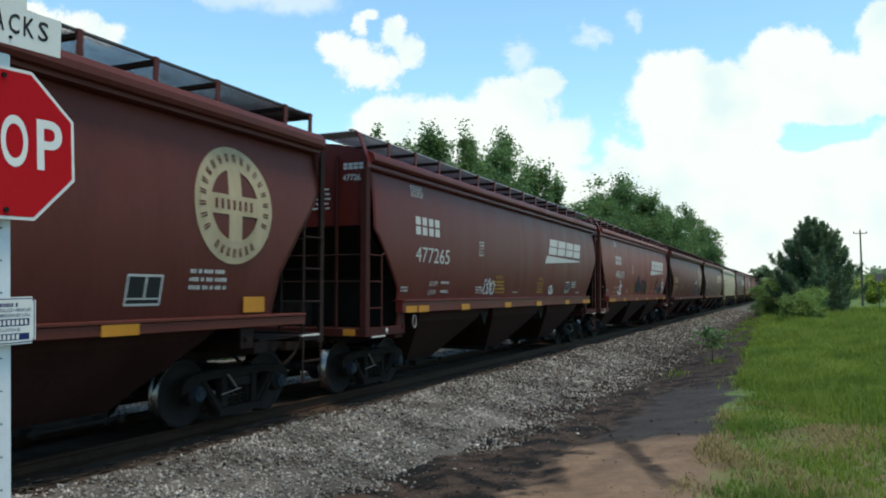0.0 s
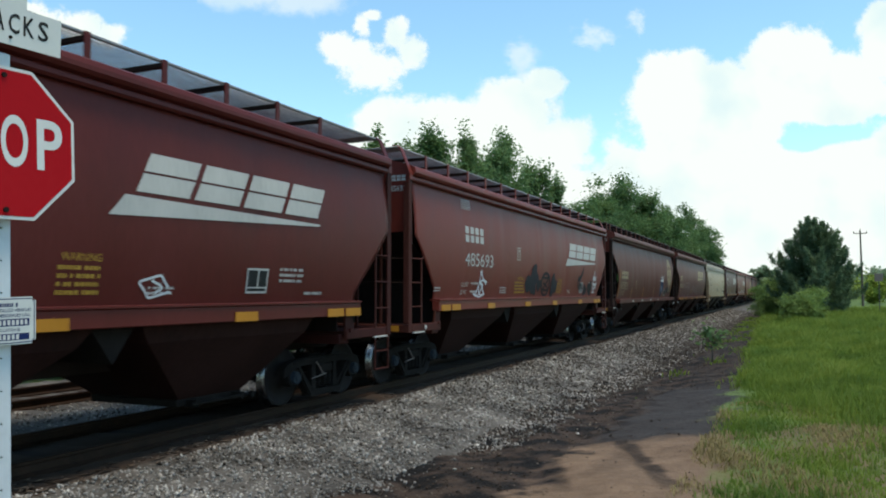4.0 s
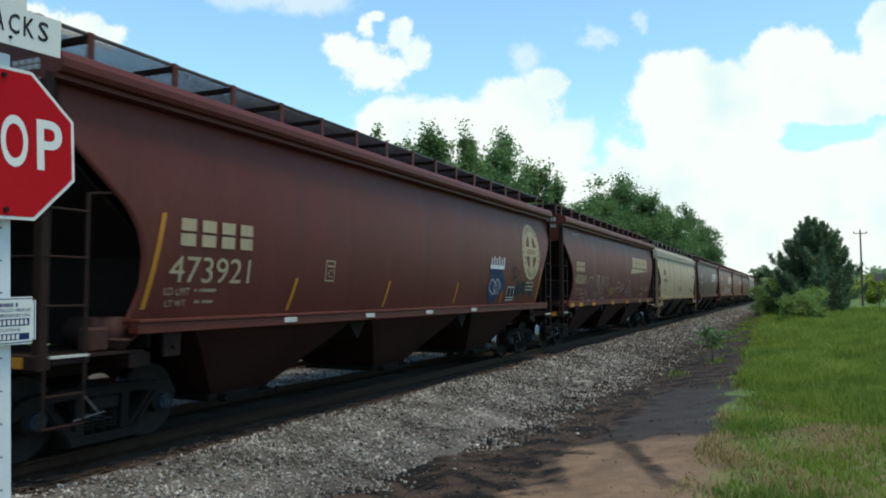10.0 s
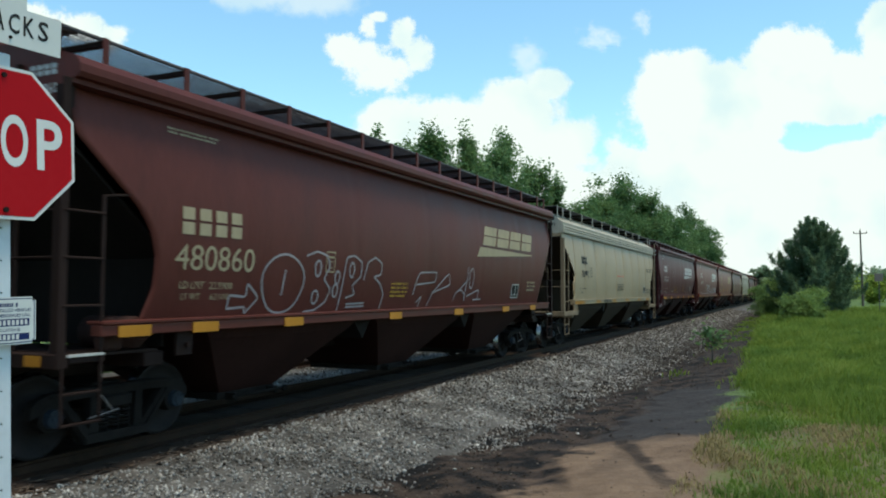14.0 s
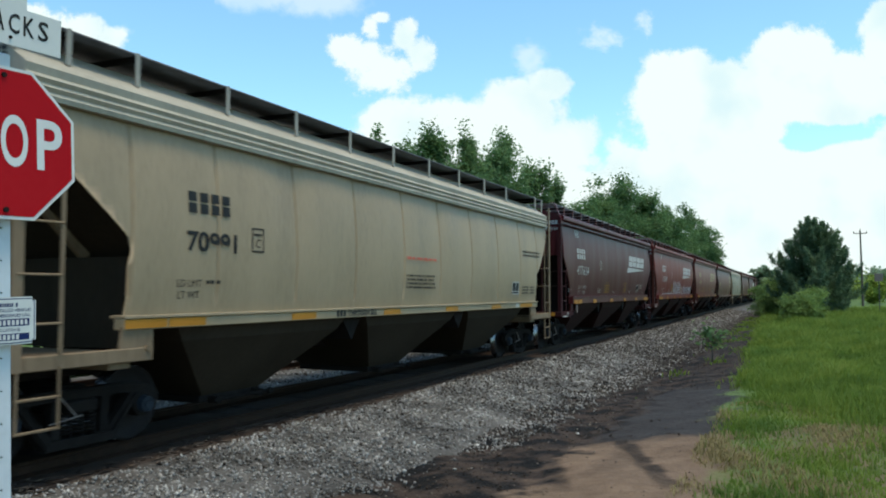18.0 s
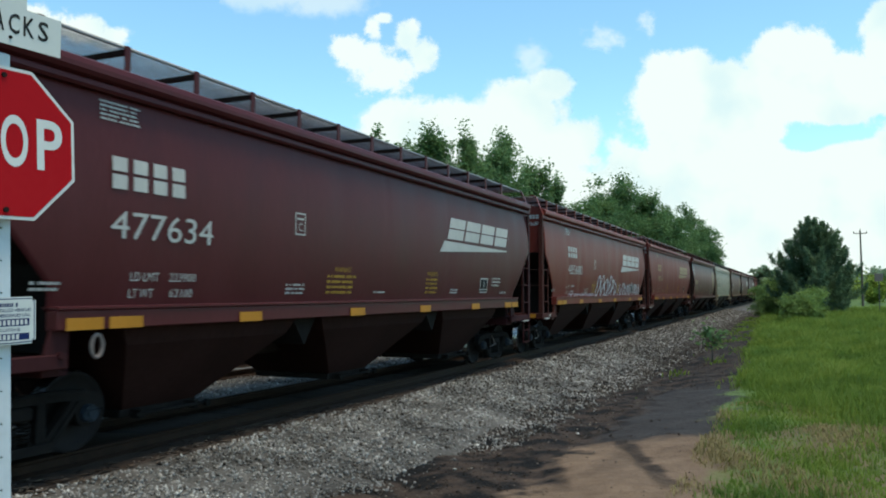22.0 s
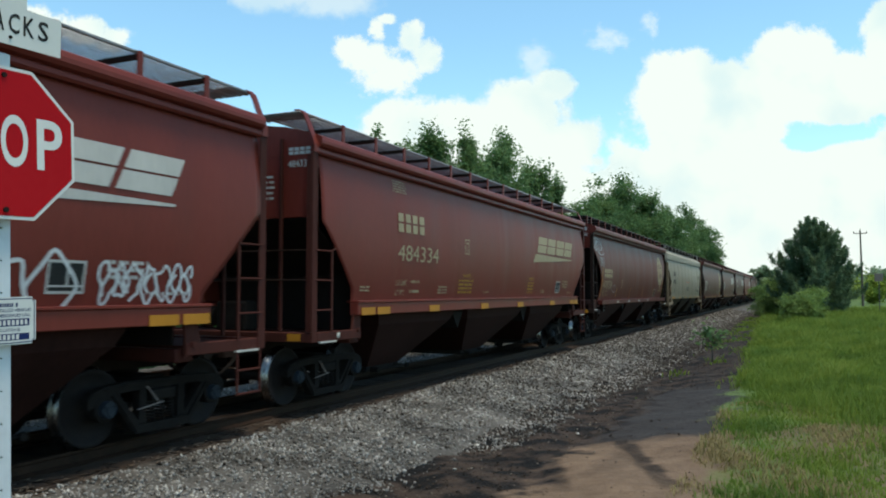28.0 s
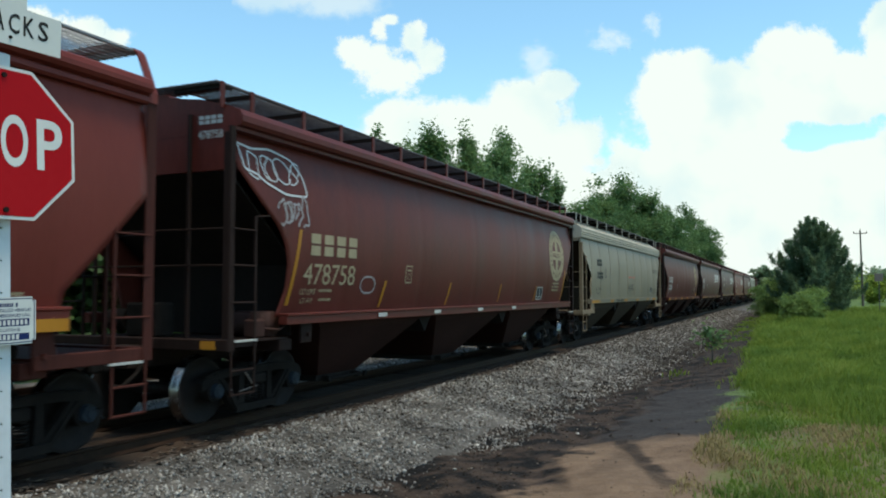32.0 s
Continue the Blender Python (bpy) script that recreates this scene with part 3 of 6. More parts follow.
def end_cut(kind, z, rear=False):
    """How far the side sheet's end lies behind the corner post at height z."""
    z = np.asarray(z, float)
    if kind == "R":
        if rear:
            return np.interp(z, [1.55, 1.80, 2.83, 2.87, 4.2], [1.08, 1.06, 0.10, 0.07, 0.06])
        return np.interp(z, [1.55, 1.86, 2.84, 2.88, 4.2], [1.23, 1.19, 0.26, 0.19, 0.17])
    if kind == "T":
        if rear:
            return np.interp(z, [1.4, 2.25, 3.45, 3.5, 4.2], [1.21, 1.18, 0.05, 0.04, 0.04])
        return np.interp(z, [1.4, 2.28, 2.42, 3.39, 3.5, 4.2], [1.33, 1.43, 1.34, 0.12, 0.05, 0.04])
    if rear:
        return np.interp(z, [1.4, 1.57, 2.03, 2.34, 2.66, 2.95, 3.28, 3.4, 4.2], [1.07, 1.09, 1.03, 0.83, 0.61, 0.36, 0.09, 0.05, 0.05])
    return np.interp(z, [1.4, 1.5, 1.85, 2.2, 2.5, 2.75, 3.06, 3.25, 3.44, 4.2], [1.10, 1.14, 1.25, 1.24, 1.14, 0.95, 0.57, 0.36, 0.15, 0.10])


# sill bottom, sill top, foot of the end wall, top of the side sheet
LEVEL = {"R": (1.415, 1.655, 2.96, 3.97), "S": (1.33, 1.49, 3.42, 3.97), "T": (1.38, 1.54, 3.58, 3.72)}
RIBS = np.array([1.41, 2.82, 4.55, 6.27, 8.02, 9.69, 11.38, 13.1, 14.81, 16.28])


def side_mesh(kind, L, material, seed):
    zs = np.linspace(LEVEL[kind][1] - 0.05, LEVEL[kind][3], 40)
    u = np.linspace(0, 1, 150)
    if kind == "T":
        u = np.unique(np.concatenate([np.linspace(0, 1, 90)] + [(RIBS + d) / L for d in (-0.12, -0.05, -0.035, 0.0, 0.035, 0.05, 0.12)]).clip(0, 1))
    nu = len(u)
    c, c1 = end_cut(kind, zs), end_cut(kind, zs, True)
    Y = c[:, None] + u[None] * (L - c[:, None] - c1[:, None])
    if kind == "T":
        Y = np.clip(u[None] * L, c[:, None], L - c1[:, None])
    Z = np.repeat(zs[:, None], nu, 1)
    W = side_w(kind, Z)
    rng = np.random.default_rng(seed)
    for k in range(10):
        y0, z0, a = rng.uniform(1, L - 1), rng.uniform(1.8, 3.8), rng.uniform(-0.035 if kind == "T" else -0.016, 0.001)
        W = W + a * np.exp(-((Y - y0) / rng.uniform(0.15, 0.8)) ** 2 - ((Z - z0) / rng.uniform(0.4, 1.0)) ** 2)
    if kind == "T":
        # panels swell between creased seams
        d = np.abs(Y[:, :, None] - RIBS).min(2)
        q = np.sin(np.clip(d / 0.85, 0, 1) * math.pi / 2)
        W = W - 0.018 * (1 - q ** 0.6) - 0.06 * np.clip(1 - d / 0.035, 0, 1) * np.clip((Z - 1.68) / 0.06, 0, 1)
    else:
        for k in range(5):
            W = W - 0.006 * np.exp(-((Y - (L * (k + 1) / 6)) / (0.07 if kind == "S" else 0.03)) ** 2)
    V = np.stack([W, Y, Z], 2).reshape(-1, 3)
    i = (np.arange(39)[:, None] * nu + np.arange(nu - 1)[None]).ravel()
    F = np.stack([i, i + 1, i + nu + 1, i + nu], 1)
    # inner skin and rim give the sheet thickness
    V2 = V - np.array([0.012, 0, 0])
    n = len(V)
    ring = np.concatenate([np.arange(nu), np.arange(1, 40) * nu + nu - 1, 39 * nu + np.arange(nu - 2, -1, -1), np.arange(38, 0, -1) * nu])
    r2 = np.roll(ring, -1)
    F = np.concatenate([F, F[:, ::-1] + n, np.stack([ring, ring + n, r2 + n, r2], 1)])
    return from_np("side_sheet", np.concatenate([V, V2]), F, material, True)


def roof_mesh(kind, L, material):
    if kind == "T":
        lip = [(1.40, 3.69), (1.56, 3.70), (1.575, 3.75), (1.545, 3.79), (1.575, 3.83), (1.545, 3.87), (1.575, 3.91), (1.545, 3.95), (1.56, 4.03), (1.48, 4.09), (1.18, 4.28)]
    elif kind == "R":
        lip = [(1.50, 3.93), (1.60, 3.93), (1.625, 3.96), (1.62, 4.01), (1.60, 4.03), (1.66, 4.05), (1.69, 4.09), (1.69, 4.14), (1.67, 4.20), (1.56, 4.25)]
    else:
        lip = [(1.50, 3.93), (1.60, 3.94), (1.60, 3.99), (1.67, 4.0), (1.70, 4.05), (1.70, 4.13), (1.65, 4.21), (1.52, 4.26)]
    half = lip + [(1.0, 4.40), (0.45, 4.47), (0.40, 4.53)]
    pts = half + [(-x, z) for x, z in half[::-1]]
    n = len(pts)
    ys = [0.06, L - 0.06]
    v = [(x, y, z) for y in ys for x, z in pts]
    f = [(i, i + 1, n + i + 1, n + i) for i in range(n - 1)] + [(n - 1, 0, n, 2 * n - 1)]
    me = bpy.data.meshes.new("roof")
    me.from_pydata(v, [], [t[::-1] for t in f] + [tuple(range(n)), tuple(range(2 * n - 1, n - 1, -1))])
    me.materials.append(material)
    me.update()
    return me


def grating(L, x0, x1, z):
    b = [[x0, x1, y, y + 0.012, z - 0.013, z] for y in np.arange(-0.06, L + 0.05, 0.056)]
    b += [[x, x + 0.015, -0.08, L + 0.08, z - 0.034, z + 0.002] for x in (x0, x1 - 0.015)]
    b += [[x, x + 0.006, -0.07, L + 0.07, z - 0.007, z - 0.001] for x in np.linspace(x0, x1, 9)[1:-1]]
    return boxes_np(b)


def strap(bm, pts, y0, y1, t=0.022):
    """A bent flat bar: (x, z) pairs, as wide as y0 to y1."""
    p = np.array(pts, float)
    d = np.gradient(p, axis=0)
    d /= np.linalg.norm(d, axis=1, keepdims=True)
    q = p + np.stack([-d[:, 1], d[:, 0]], 1) * t
    prism(bm, [tuple(a) for a in p] + [tuple(a) for a in q[::-1]], y0, y1, axis="y")


def on_side(me, kind, y, z, slope=0.0, lift=0.007):
    """Bends flat lettering onto the near side sheet at (y, z)."""
    co = np.zeros(len(me.vertices) * 3, "f")
    me.vertices.foreach_get("co", co)
    co = co.reshape(-1, 3)
    Z = z + co[:, 1]
    out = np.stack([side_w(kind, Z) + lift, y + co[:, 0], Z], 1)
    me.vertices.foreach_set("co", out.astype("f").ravel())
    me.update()
    return me


def mark(car, kind, words, y, z, size, material, name="lettering", label="", bold=0.0, spacing=1.0, width=0.0):
    if not words:
        return blocks(car, kind, y, z, size * 4, size, 5, material, name="number_bars")
    return part(name, on_side(text_mesh(words, size, bold, spacing, width), kind, y, z), material, car, label)


def lines(car, kind, y, z, w, h, n, material, seed, name="stencil", label=""):
    """Rows of lettering too small to read: broken bars."""
    rng = random.Random(seed)
    r = []
    step = h / n
    for i in range(n):
        x = -w / 2
        end = w / 2 * rng.uniform(0.75, 1.0)
        while x < end:
            k = rng.uniform(0.025, 0.06)
            r.append((x, h / 2 - i * step - step * 0.5, min(end, x + k), h / 2 - i * step, 0))
            x += k + rng.choice((0.012, 0.012, 0.012, 0.045))
    return tagged(part(name, on_side(bars_mesh(r), kind, y, z), material, car, label), kind="stuff")


def blocks(car, kind, y, z, w, h, n, material, slant=0.0, name="company_mark", label="", gap=0.3):
    """A company mark as a row of plain blocks, each of two bars."""
    cw = w / n
    hh = 0.47 if slant else 0.45
    for i in range(n):
        a, b = -w / 2 + i * cw, -w / 2 + i * cw + cw * (1 - gap)
        for c in (-0.5, 0.5 - hh):
            part(name, on_side(bars_mesh([(a, h * c, b, h * c + h * hh, slant)]), kind, y, z), material, car, label)


def wedge_logo(car, kind, y, z, material):
    """Big slanted block mark over a wedge."""
    blocks(car, kind, y, z + 0.05, 3.7, 0.46, 4, material, 0.5, "company_mark", "slanted block company mark", 0.1)
    me = from_np("wedge", [(-2.34, -0.47, 0), (1.70, -0.30, 0), (1.72, -0.27, 0), (-2.12, -0.23, 0)], [[0, 1, 2, 3]])
    part("company_wedge", on_side(me, kind, y, z), material, car)


def round_emblem(car, kind, y, z):
    e = part("emblem", on_side(ring_mesh(0.47, 0.77), kind, y, z, lift=0.006), M_CREAM, car, "worn cream ring emblem with a cross")
    cr = bars_mesh([(-0.47, -0.13, 0.47, 0.13, 0), (-0.13, 0.13, 0.13, 0.47, 0), (-0.13, -0.47, 0.13, -0.13, 0)])
    part("cross", on_side(cr, kind, y, z, lift=0.007), M_CREAM, e)
    # ring lettering as pairs of plain bars
    for t0, step, n in ((210, -13.6, 18), (236, 11.2, 7)):
        for i in range(n):
            for d in (-0.036, 0.022):
                t = math.radians(t0 + i * step) + d
                part("emblem_bar", on_side(ring_mesh(0.57, 0.685, 1, t - 0.016, t + 0.016), kind, y, z, lift=0.010), M_BROWN, e)
    for k in range(7):
        part("emblem_bar", on_side(bars_mesh([(-0.40 + k * 0.115, -0.065, -0.35 + k * 0.115, 0.065, 0)]), kind, y, z, lift=0.011), M_BROWN, e)


def placard(car, kind, y, z, w, h, material=None):
    t = 0.028
    r = [(-w / 2, -h / 2, w / 2, -h / 2 + t, 0), (-w / 2, h / 2 - t, w / 2, h / 2, 0), (-w / 2, -h / 2, -w / 2 + t, h / 2, 0), (w / 2 - t, -h / 2, w / 2, h / 2, 0), (-w / 2, -h * 0.3, w / 2, -h * 0.3 + t * 0.7, 0), (0, -h * 0.3, t, h / 2, 0)]
    part("placard_field", on_side(bars_mesh([(-w / 2, -h / 2, w / 2, h / 2, 0)]), kind, y, z, lift=0.005), M_BLACK, car)
    return part("placard", on_side(bars_mesh(r), kind, y, z, lift=0.009), material or M_WHITE, car, "white-edged inspection stencil")


def small_box(car, kind, y, z, material):
    t = 0.022
    w, h = 0.26, 0.33
    r = [(-w / 2, -h / 2, w / 2, -h / 2 + t, 0), (-w / 2, h / 2 - t, w / 2, h / 2, 0), (-w / 2, -h / 2, -w / 2 + t, h / 2, 0), (w / 2 - t, -h / 2, w / 2, h / 2, 0), (-0.08, 0.06, 0.08, 0.09, 0)]
    part("plate_box", on_side(bars_mesh(r), kind, y, z), material, car)
    mark(car, kind, "C", y, z - 0.05, 0.12, material)


def reflectors(car, xs, z, material, w=0.46, h=0.125, x=1.66):
    for y in xs:
        part("reflector", cached(("refl", w, h, material.name), lambda: bm_mesh("reflector", lambda bm: box(bm, 0, 0.006, -w / 2, w / 2, -h / 2, h / 2), material)), material, car).matrix_basis = pose(x, y, z)


def scrawl(w, h, n, seed, loops=3.0):
    """A run of looped strokes like spray-can letters."""
    rng = np.random.default_rng(seed)
    out = []
    cw = w / n
    for i in range(n):
        t = np.linspace(0, 2 * math.pi * rng.uniform(0.75, 1.25), 26)
        ph = rng.uniform(0, 6.3)
        k = rng.integers(2, 4)
        a, b = rng.uniform(0.42, 0.6) * cw, rng.uniform(0.36, 0.5) * h
        x = -w / 2 + cw * (i + 0.5) + a * np.cos(t + ph) * (1 + 0.35 * np.cos(k * t + seed)) + rng.uniform(-0.1, 0.1) * cw
        y = b * np.sin(t + ph) * (1 + 0.25 * np.sin(k * t + i))
        out.append(np.stack([x, y], 1))
        if rng.random() < 0.7:
            t = np.linspace(0, 1, 10)
            out.append(np.stack([-w / 2 + cw * (i + 0.5) + 0.25 * cw * np.sin(t * 4 + ph), (t - 0.5) * h * rng.uniform(0.4, 0.9)], 1))
    return out


def graffiti(car, kind, y, z, w, h, n, seed, material, width=0.035, label="sprayed graffiti strokes", name="graffiti"):
    for i, p in enumerate(scrawl(w, h, n, seed)):
        part(name, on_side(stroke_mesh([p], width), kind, y, z, lift=0.012 + 0.0004 * i), material, car, label)


def ring(cx, cy, rx, ry, a0=0.0, a1=6.4):
    """An oval stroke."""
    t = np.linspace(a0, a1, 28)
    return np.stack([cx + rx * np.cos(t) * (1 + 0.05 * np.sin(3 * t)), cy + ry * np.sin(t)], 1)


def bent(*pts):
    """A hand-drawn stroke through a few corners."""
    p = np.array(pts, float)
    t = np.linspace(0, len(p) - 1, 8 * (len(p) - 1) + 1)
    q = np.stack([np.interp(t, np.arange(len(p)), p[:, k]) for k in (0, 1)], 1)
    for _ in range(2):
        q[1:-1] = (q[:-2] + 2 * q[1:-1] + q[2:]) / 4
    return q


def sprayed(car, kind, paths, width, material, label):
    """Strokes given in car space (y, z)."""
    for i, p in enumerate(paths):
        part("graffiti", on_side(stroke_mesh([p], width), kind, 0.0, 0.0, lift=0.012 + 0.0004 * i), material, car, label)


def blot(car, kind, y, z, w, h, seed, material, n=3, name="graffiti", label="black sprayed graffiti patch", lift=0.011):
    rng = np.random.default_rng(seed)
    v, f = [], []
    for i in range(n):
        t = np.linspace(0, 2 * math.pi, 20, endpoint=False)
        r = 1 + 0.2 * np.sin(3 * t + rng.uniform(0, 6)) + 0.12 * np.sin(5 * t + rng.uniform(0, 6))
        cx, cy = (i + 0.5) / n * w - w / 2, rng.uniform(-0.12, 0.12) * h
        k = len(v)
        v += [(cx, cy, 0.0)] + [(cx + 0.55 * w / n * a * math.cos(b), cy + 0.45 * h * a * math.sin(b), 0.0) for a, b in zip(r, t)]
        f += [(k, k + 1 + j, k + 1 + (j + 1) % 20) for j in range(20)]
    return part(name, on_side(from_np("blot", v, f), kind, y, z, lift=lift), material, car, label)


def hopper_car(kind, L, pm, label, seed, e0=0.0, sill0=None):
    """kind R: straight end slopes; S: curved end openings; T: ribbed beige. pm is its body paint, e0 the front corner post's place."""
    car = tagged(empty("hopper_car"), label, "train car", "cars of the grain train")
    sb, st, ztop, zside = LEVEL[kind]
    sm = side_mesh(kind, L, pm, seed)
    part("side_sheet", sm, pm, car)
    o = part("side_sheet", sm, pm, car)
    o.matrix_basis = pose(0, L, 0, 0, 0, 180)
    roof_paint = M_TROOF if kind == "T" else pm
    part("roof", roof_mesh(kind, L, roof_paint), roof_paint, car, "pale roof with sky light put into its colour" if kind == "T" else "")

    def ends(name, fill, material, lab=""):
        me = bm_mesh(name, fill, material)
        a = part(name, me, material, car, lab)
        b = part(name, me, material, car, lab)
        b.matrix_basis = pose(0, L, 0, 0, 0, 180)
        return a, b

    hw = 1.5 if kind != "T" else 1.45
    ends("end_wall", lambda bm: box(bm, -hw, hw, 0.064, 0.09, ztop, 3.98 if kind != "T" else 4.05), pm)
    # slope sheets are coloured dark for the shade of the end openings
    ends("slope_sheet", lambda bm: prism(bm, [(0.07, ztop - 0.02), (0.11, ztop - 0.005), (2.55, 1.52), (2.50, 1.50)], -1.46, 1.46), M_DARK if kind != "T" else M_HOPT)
    if kind == "T":
        # a folded stiffener down the end wall and along the slope sheet
        ends("end_rib", lambda bm: (box(bm, 0.62, 0.70, 0.0, 0.062, ztop, 4.30, 0.006), prism(bm, [(0.0, ztop), (0.066, ztop - 0.004), (1.62, 2.245), (1.56, 2.16)], 0.62, 0.70)), M_TPLAT)
    # side sills with a ledge along the top
    sx = 1.65 if kind != "T" else 1.60
    y0, y1 = {"R": (1.23, L - 1.07), "S": (1.17 if sill0 is None else sill0, L - 0.5), "T": (1.30, L - 1.22)}[kind]
    s_mesh = bm_mesh("side_sill", lambda bm: (box(bm, sx - 0.16, sx, y0, y1, sb, st - 0.037, 0.01), box(bm, sx - 0.22, sx + 0.02, y0, y1, st - 0.035, st, 0.006)), pm)
    part("side_sill", s_mesh, pm, car)
    o = part("side_sill", s_mesh, pm, car)
    o.matrix_basis = pose(0, L, 0, 0, 0, 180)
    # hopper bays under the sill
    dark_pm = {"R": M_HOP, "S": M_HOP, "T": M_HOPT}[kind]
    cuts = (2.2, L / 2 - 2.3, L / 2 + 2.3, L - 2.2)

    def bay_mesh(bm, a, b, c):
        def loop(x, y0, y1, z):
            return [bm.verts.new(p) for p in ((-x, y0, z), (x, y0, z), (x, y1, z), (-x, y1, z))]
        rows = [loop(1.50, a, b, sb + 0.04), loop(1.42, a + 0.1 * (c - a), b - 0.1 * (b - c), 1.2), loop(0.78, c - 0.62, c + 0.62, 0.37)]
        for p, q in zip(rows, rows[1:]):
            for i in range(4):
                bm.faces.new((p[i], q[i], q[(i + 1) % 4], p[(i + 1) % 4]))
        bm.faces.new(rows[2])
        bmesh.ops.recalc_face_normals(bm, faces=bm.faces[:])

    gme = cached("gate", lambda: bm_mesh("outlet_gate", lambda bm: (box(bm, -0.78, 0.78, -0.66, 0.66, 0.27, 0.368, 0.01), box(bm, 0.78, 0.96, -0.5, -0.44, 0.26, 0.36), box(bm, 0.78, 0.96, 0.44, 0.5, 0.26, 0.36), rod(bm, (0.94, -0.55, 0.31), (0.94, 0.66, 0.31), 0.025), rod(bm, (0.94, 0.66, 0.31), (1.0, 0.66, 0.31), 0.05, 8)), M_STEEL))
    for k in range(3):
        c = L / 2 + 4.62 * (k - 1)
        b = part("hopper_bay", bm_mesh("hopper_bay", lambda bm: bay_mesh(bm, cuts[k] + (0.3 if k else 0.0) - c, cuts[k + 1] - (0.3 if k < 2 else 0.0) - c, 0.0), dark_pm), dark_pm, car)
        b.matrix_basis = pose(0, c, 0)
        part("outlet_gate", gme, M_STEEL, b)
        # added dark filler that keeps the gap between bays from showing through
        if k < 2:
            part("cross_ridge", bm_mesh("cross_ridge", lambda bm: prism(bm, [(cuts[k + 1] - 0.34, sb + 0.03), (cuts[k + 1], 1.0), (cuts[k + 1] + 0.34, sb + 0.03)], -1.40, 1.40), M_DARK), M_DARK, car)
    part("centre_sill", bm_mesh("centre_sill", lambda bm: box(bm, -0.2, 0.2, -0.35, L + 0.35, 0.78, 1.08, 0.01), M_GRIME), M_GRIME, car)
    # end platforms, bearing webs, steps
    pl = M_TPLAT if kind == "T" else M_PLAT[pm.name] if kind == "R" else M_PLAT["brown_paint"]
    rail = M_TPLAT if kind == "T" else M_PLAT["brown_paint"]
    py = {"R": 1.42, "S": 0.56, "T": 1.74}[kind]

    def platform(bm):
        box(bm, -1.60, 1.60, -0.06, 0.10, 1.03, 1.18, 0.01)
        for s in (1, -1):
            box(bm, min(s * 1.52, s * 1.60), max(s * 1.52, s * 1.60), 0.102, py, *((1.03, 1.18) if kind != "S" else (1.07, 1.15)), 0.01)
        box(bm, -1.498, 1.498, 0.102, 1.40, 1.12, 1.15)

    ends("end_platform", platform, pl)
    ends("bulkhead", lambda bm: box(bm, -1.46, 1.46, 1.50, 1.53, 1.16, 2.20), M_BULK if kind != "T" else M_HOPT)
    web = {"R": [(1.16, 1.182), (1.42, 1.0), (1.44, 1.44), (1.23, 1.44)], "S": [(1.62, 1.05), (1.88, 1.05), (1.90, 1.36), (1.62, 1.36)], "T": [(1.27, 1.184), (1.745, 1.05), (1.745, 1.40), (1.31, 1.49)]}[kind]

    def web_fill(bm):
        for x in (1.54, -1.58):
            prism(bm, web, x, x + 0.04)
        box(bm, -1.5, 1.5, 1.2, 1.5, 0.95, 1.115, 0.01)
        for x in (1.585, -1.625):
            rod(bm, (x, web[1][0] - 0.10, 1.17), (x + 0.04, web[1][0] - 0.10, 1.17), 0.035, 10)

    ends("bearing_web", web_fill, pl)
    # corner posts, ladders and grab irons
    tp = {"R": 4.06, "S": 3.98, "T": 3.52}[kind]
    hy = {"R": 0.07, "S": 0.05, "T": 0.065}[kind]
    rungs = {"R": (1.52, 1.98, 2.44), "S": (1.66, 2.15, 2.63), "T": (1.49, 1.97, 2.49)}[kind]
    ltop = {"R": 2.46, "S": 2.83, "T": 3.02}[kind]
    for sx2 in (1, -1):
        for e in (0, 1):
            m = pose(0, 0, 0) if e == 0 else pose(0, L, 0, 0, 0, 180)
            key = (kind, pl.name, pm.name, sx2, e)
            def ladder_fill(bm, s=sx2):
                box(bm, s * 1.605 - 0.012, s * 1.605 + 0.012, 0.47, 0.51, 0.86 if kind == "S" else 1.18, ltop)
                for z in rungs:
                    rod(bm, (s * 1.615, 0.0, z), (s * 1.615, 0.50, z), 0.013, 6)
                yc = float(end_cut(kind, ltop, e == 1))
                rod(bm, (s * 1.605, 0.49, ltop - 0.01), (s * 1.605, yc + 0.02, ltop + 0.04), 0.013, 6)
            def post_fill(bm, s=sx2):
                box(bm, s * 1.60 - 0.012, s * 1.60 + 0.012, -hy, hy, 1.03, 4.3 if kind == "T" and e else tp, 0.005)
                box(bm, min(s * 1.50, s * 1.586), max(s * 1.50, s * 1.586), -hy, -hy + 0.02, 1.19, min(tp, 3.9))
                if kind != "T":
                    yc = float(end_cut(kind, 3.6, e == 1))
                    box(bm, s * 1.50 - 0.012, s * 1.50 + 0.012, hy, max(yc + 0.03, hy + 0.02), LEVEL[kind][2] - 0.1, 4.0)
            def step_fill(bm, s=sx2):
                for y in (0.02, 0.49):
                    rod(bm, (s * 1.6, y, 1.07), (s * 1.6, y, 0.46), 0.017, 6)
                for z in (0.46, 0.77):
                    rod(bm, (s * 1.6, 0.0, z), (s * 1.6, 0.51, z), 0.016, 6)
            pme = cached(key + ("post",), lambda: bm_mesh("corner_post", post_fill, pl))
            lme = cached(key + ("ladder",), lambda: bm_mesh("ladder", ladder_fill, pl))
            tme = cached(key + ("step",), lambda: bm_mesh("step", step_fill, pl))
            for nm, me in (("corner_post", pme), ("ladder", lme)) + ((("step", tme),) if (kind != "R" or e == 1) else ()):
                q = part(nm, me, pl, car)
                q.matrix_basis = m
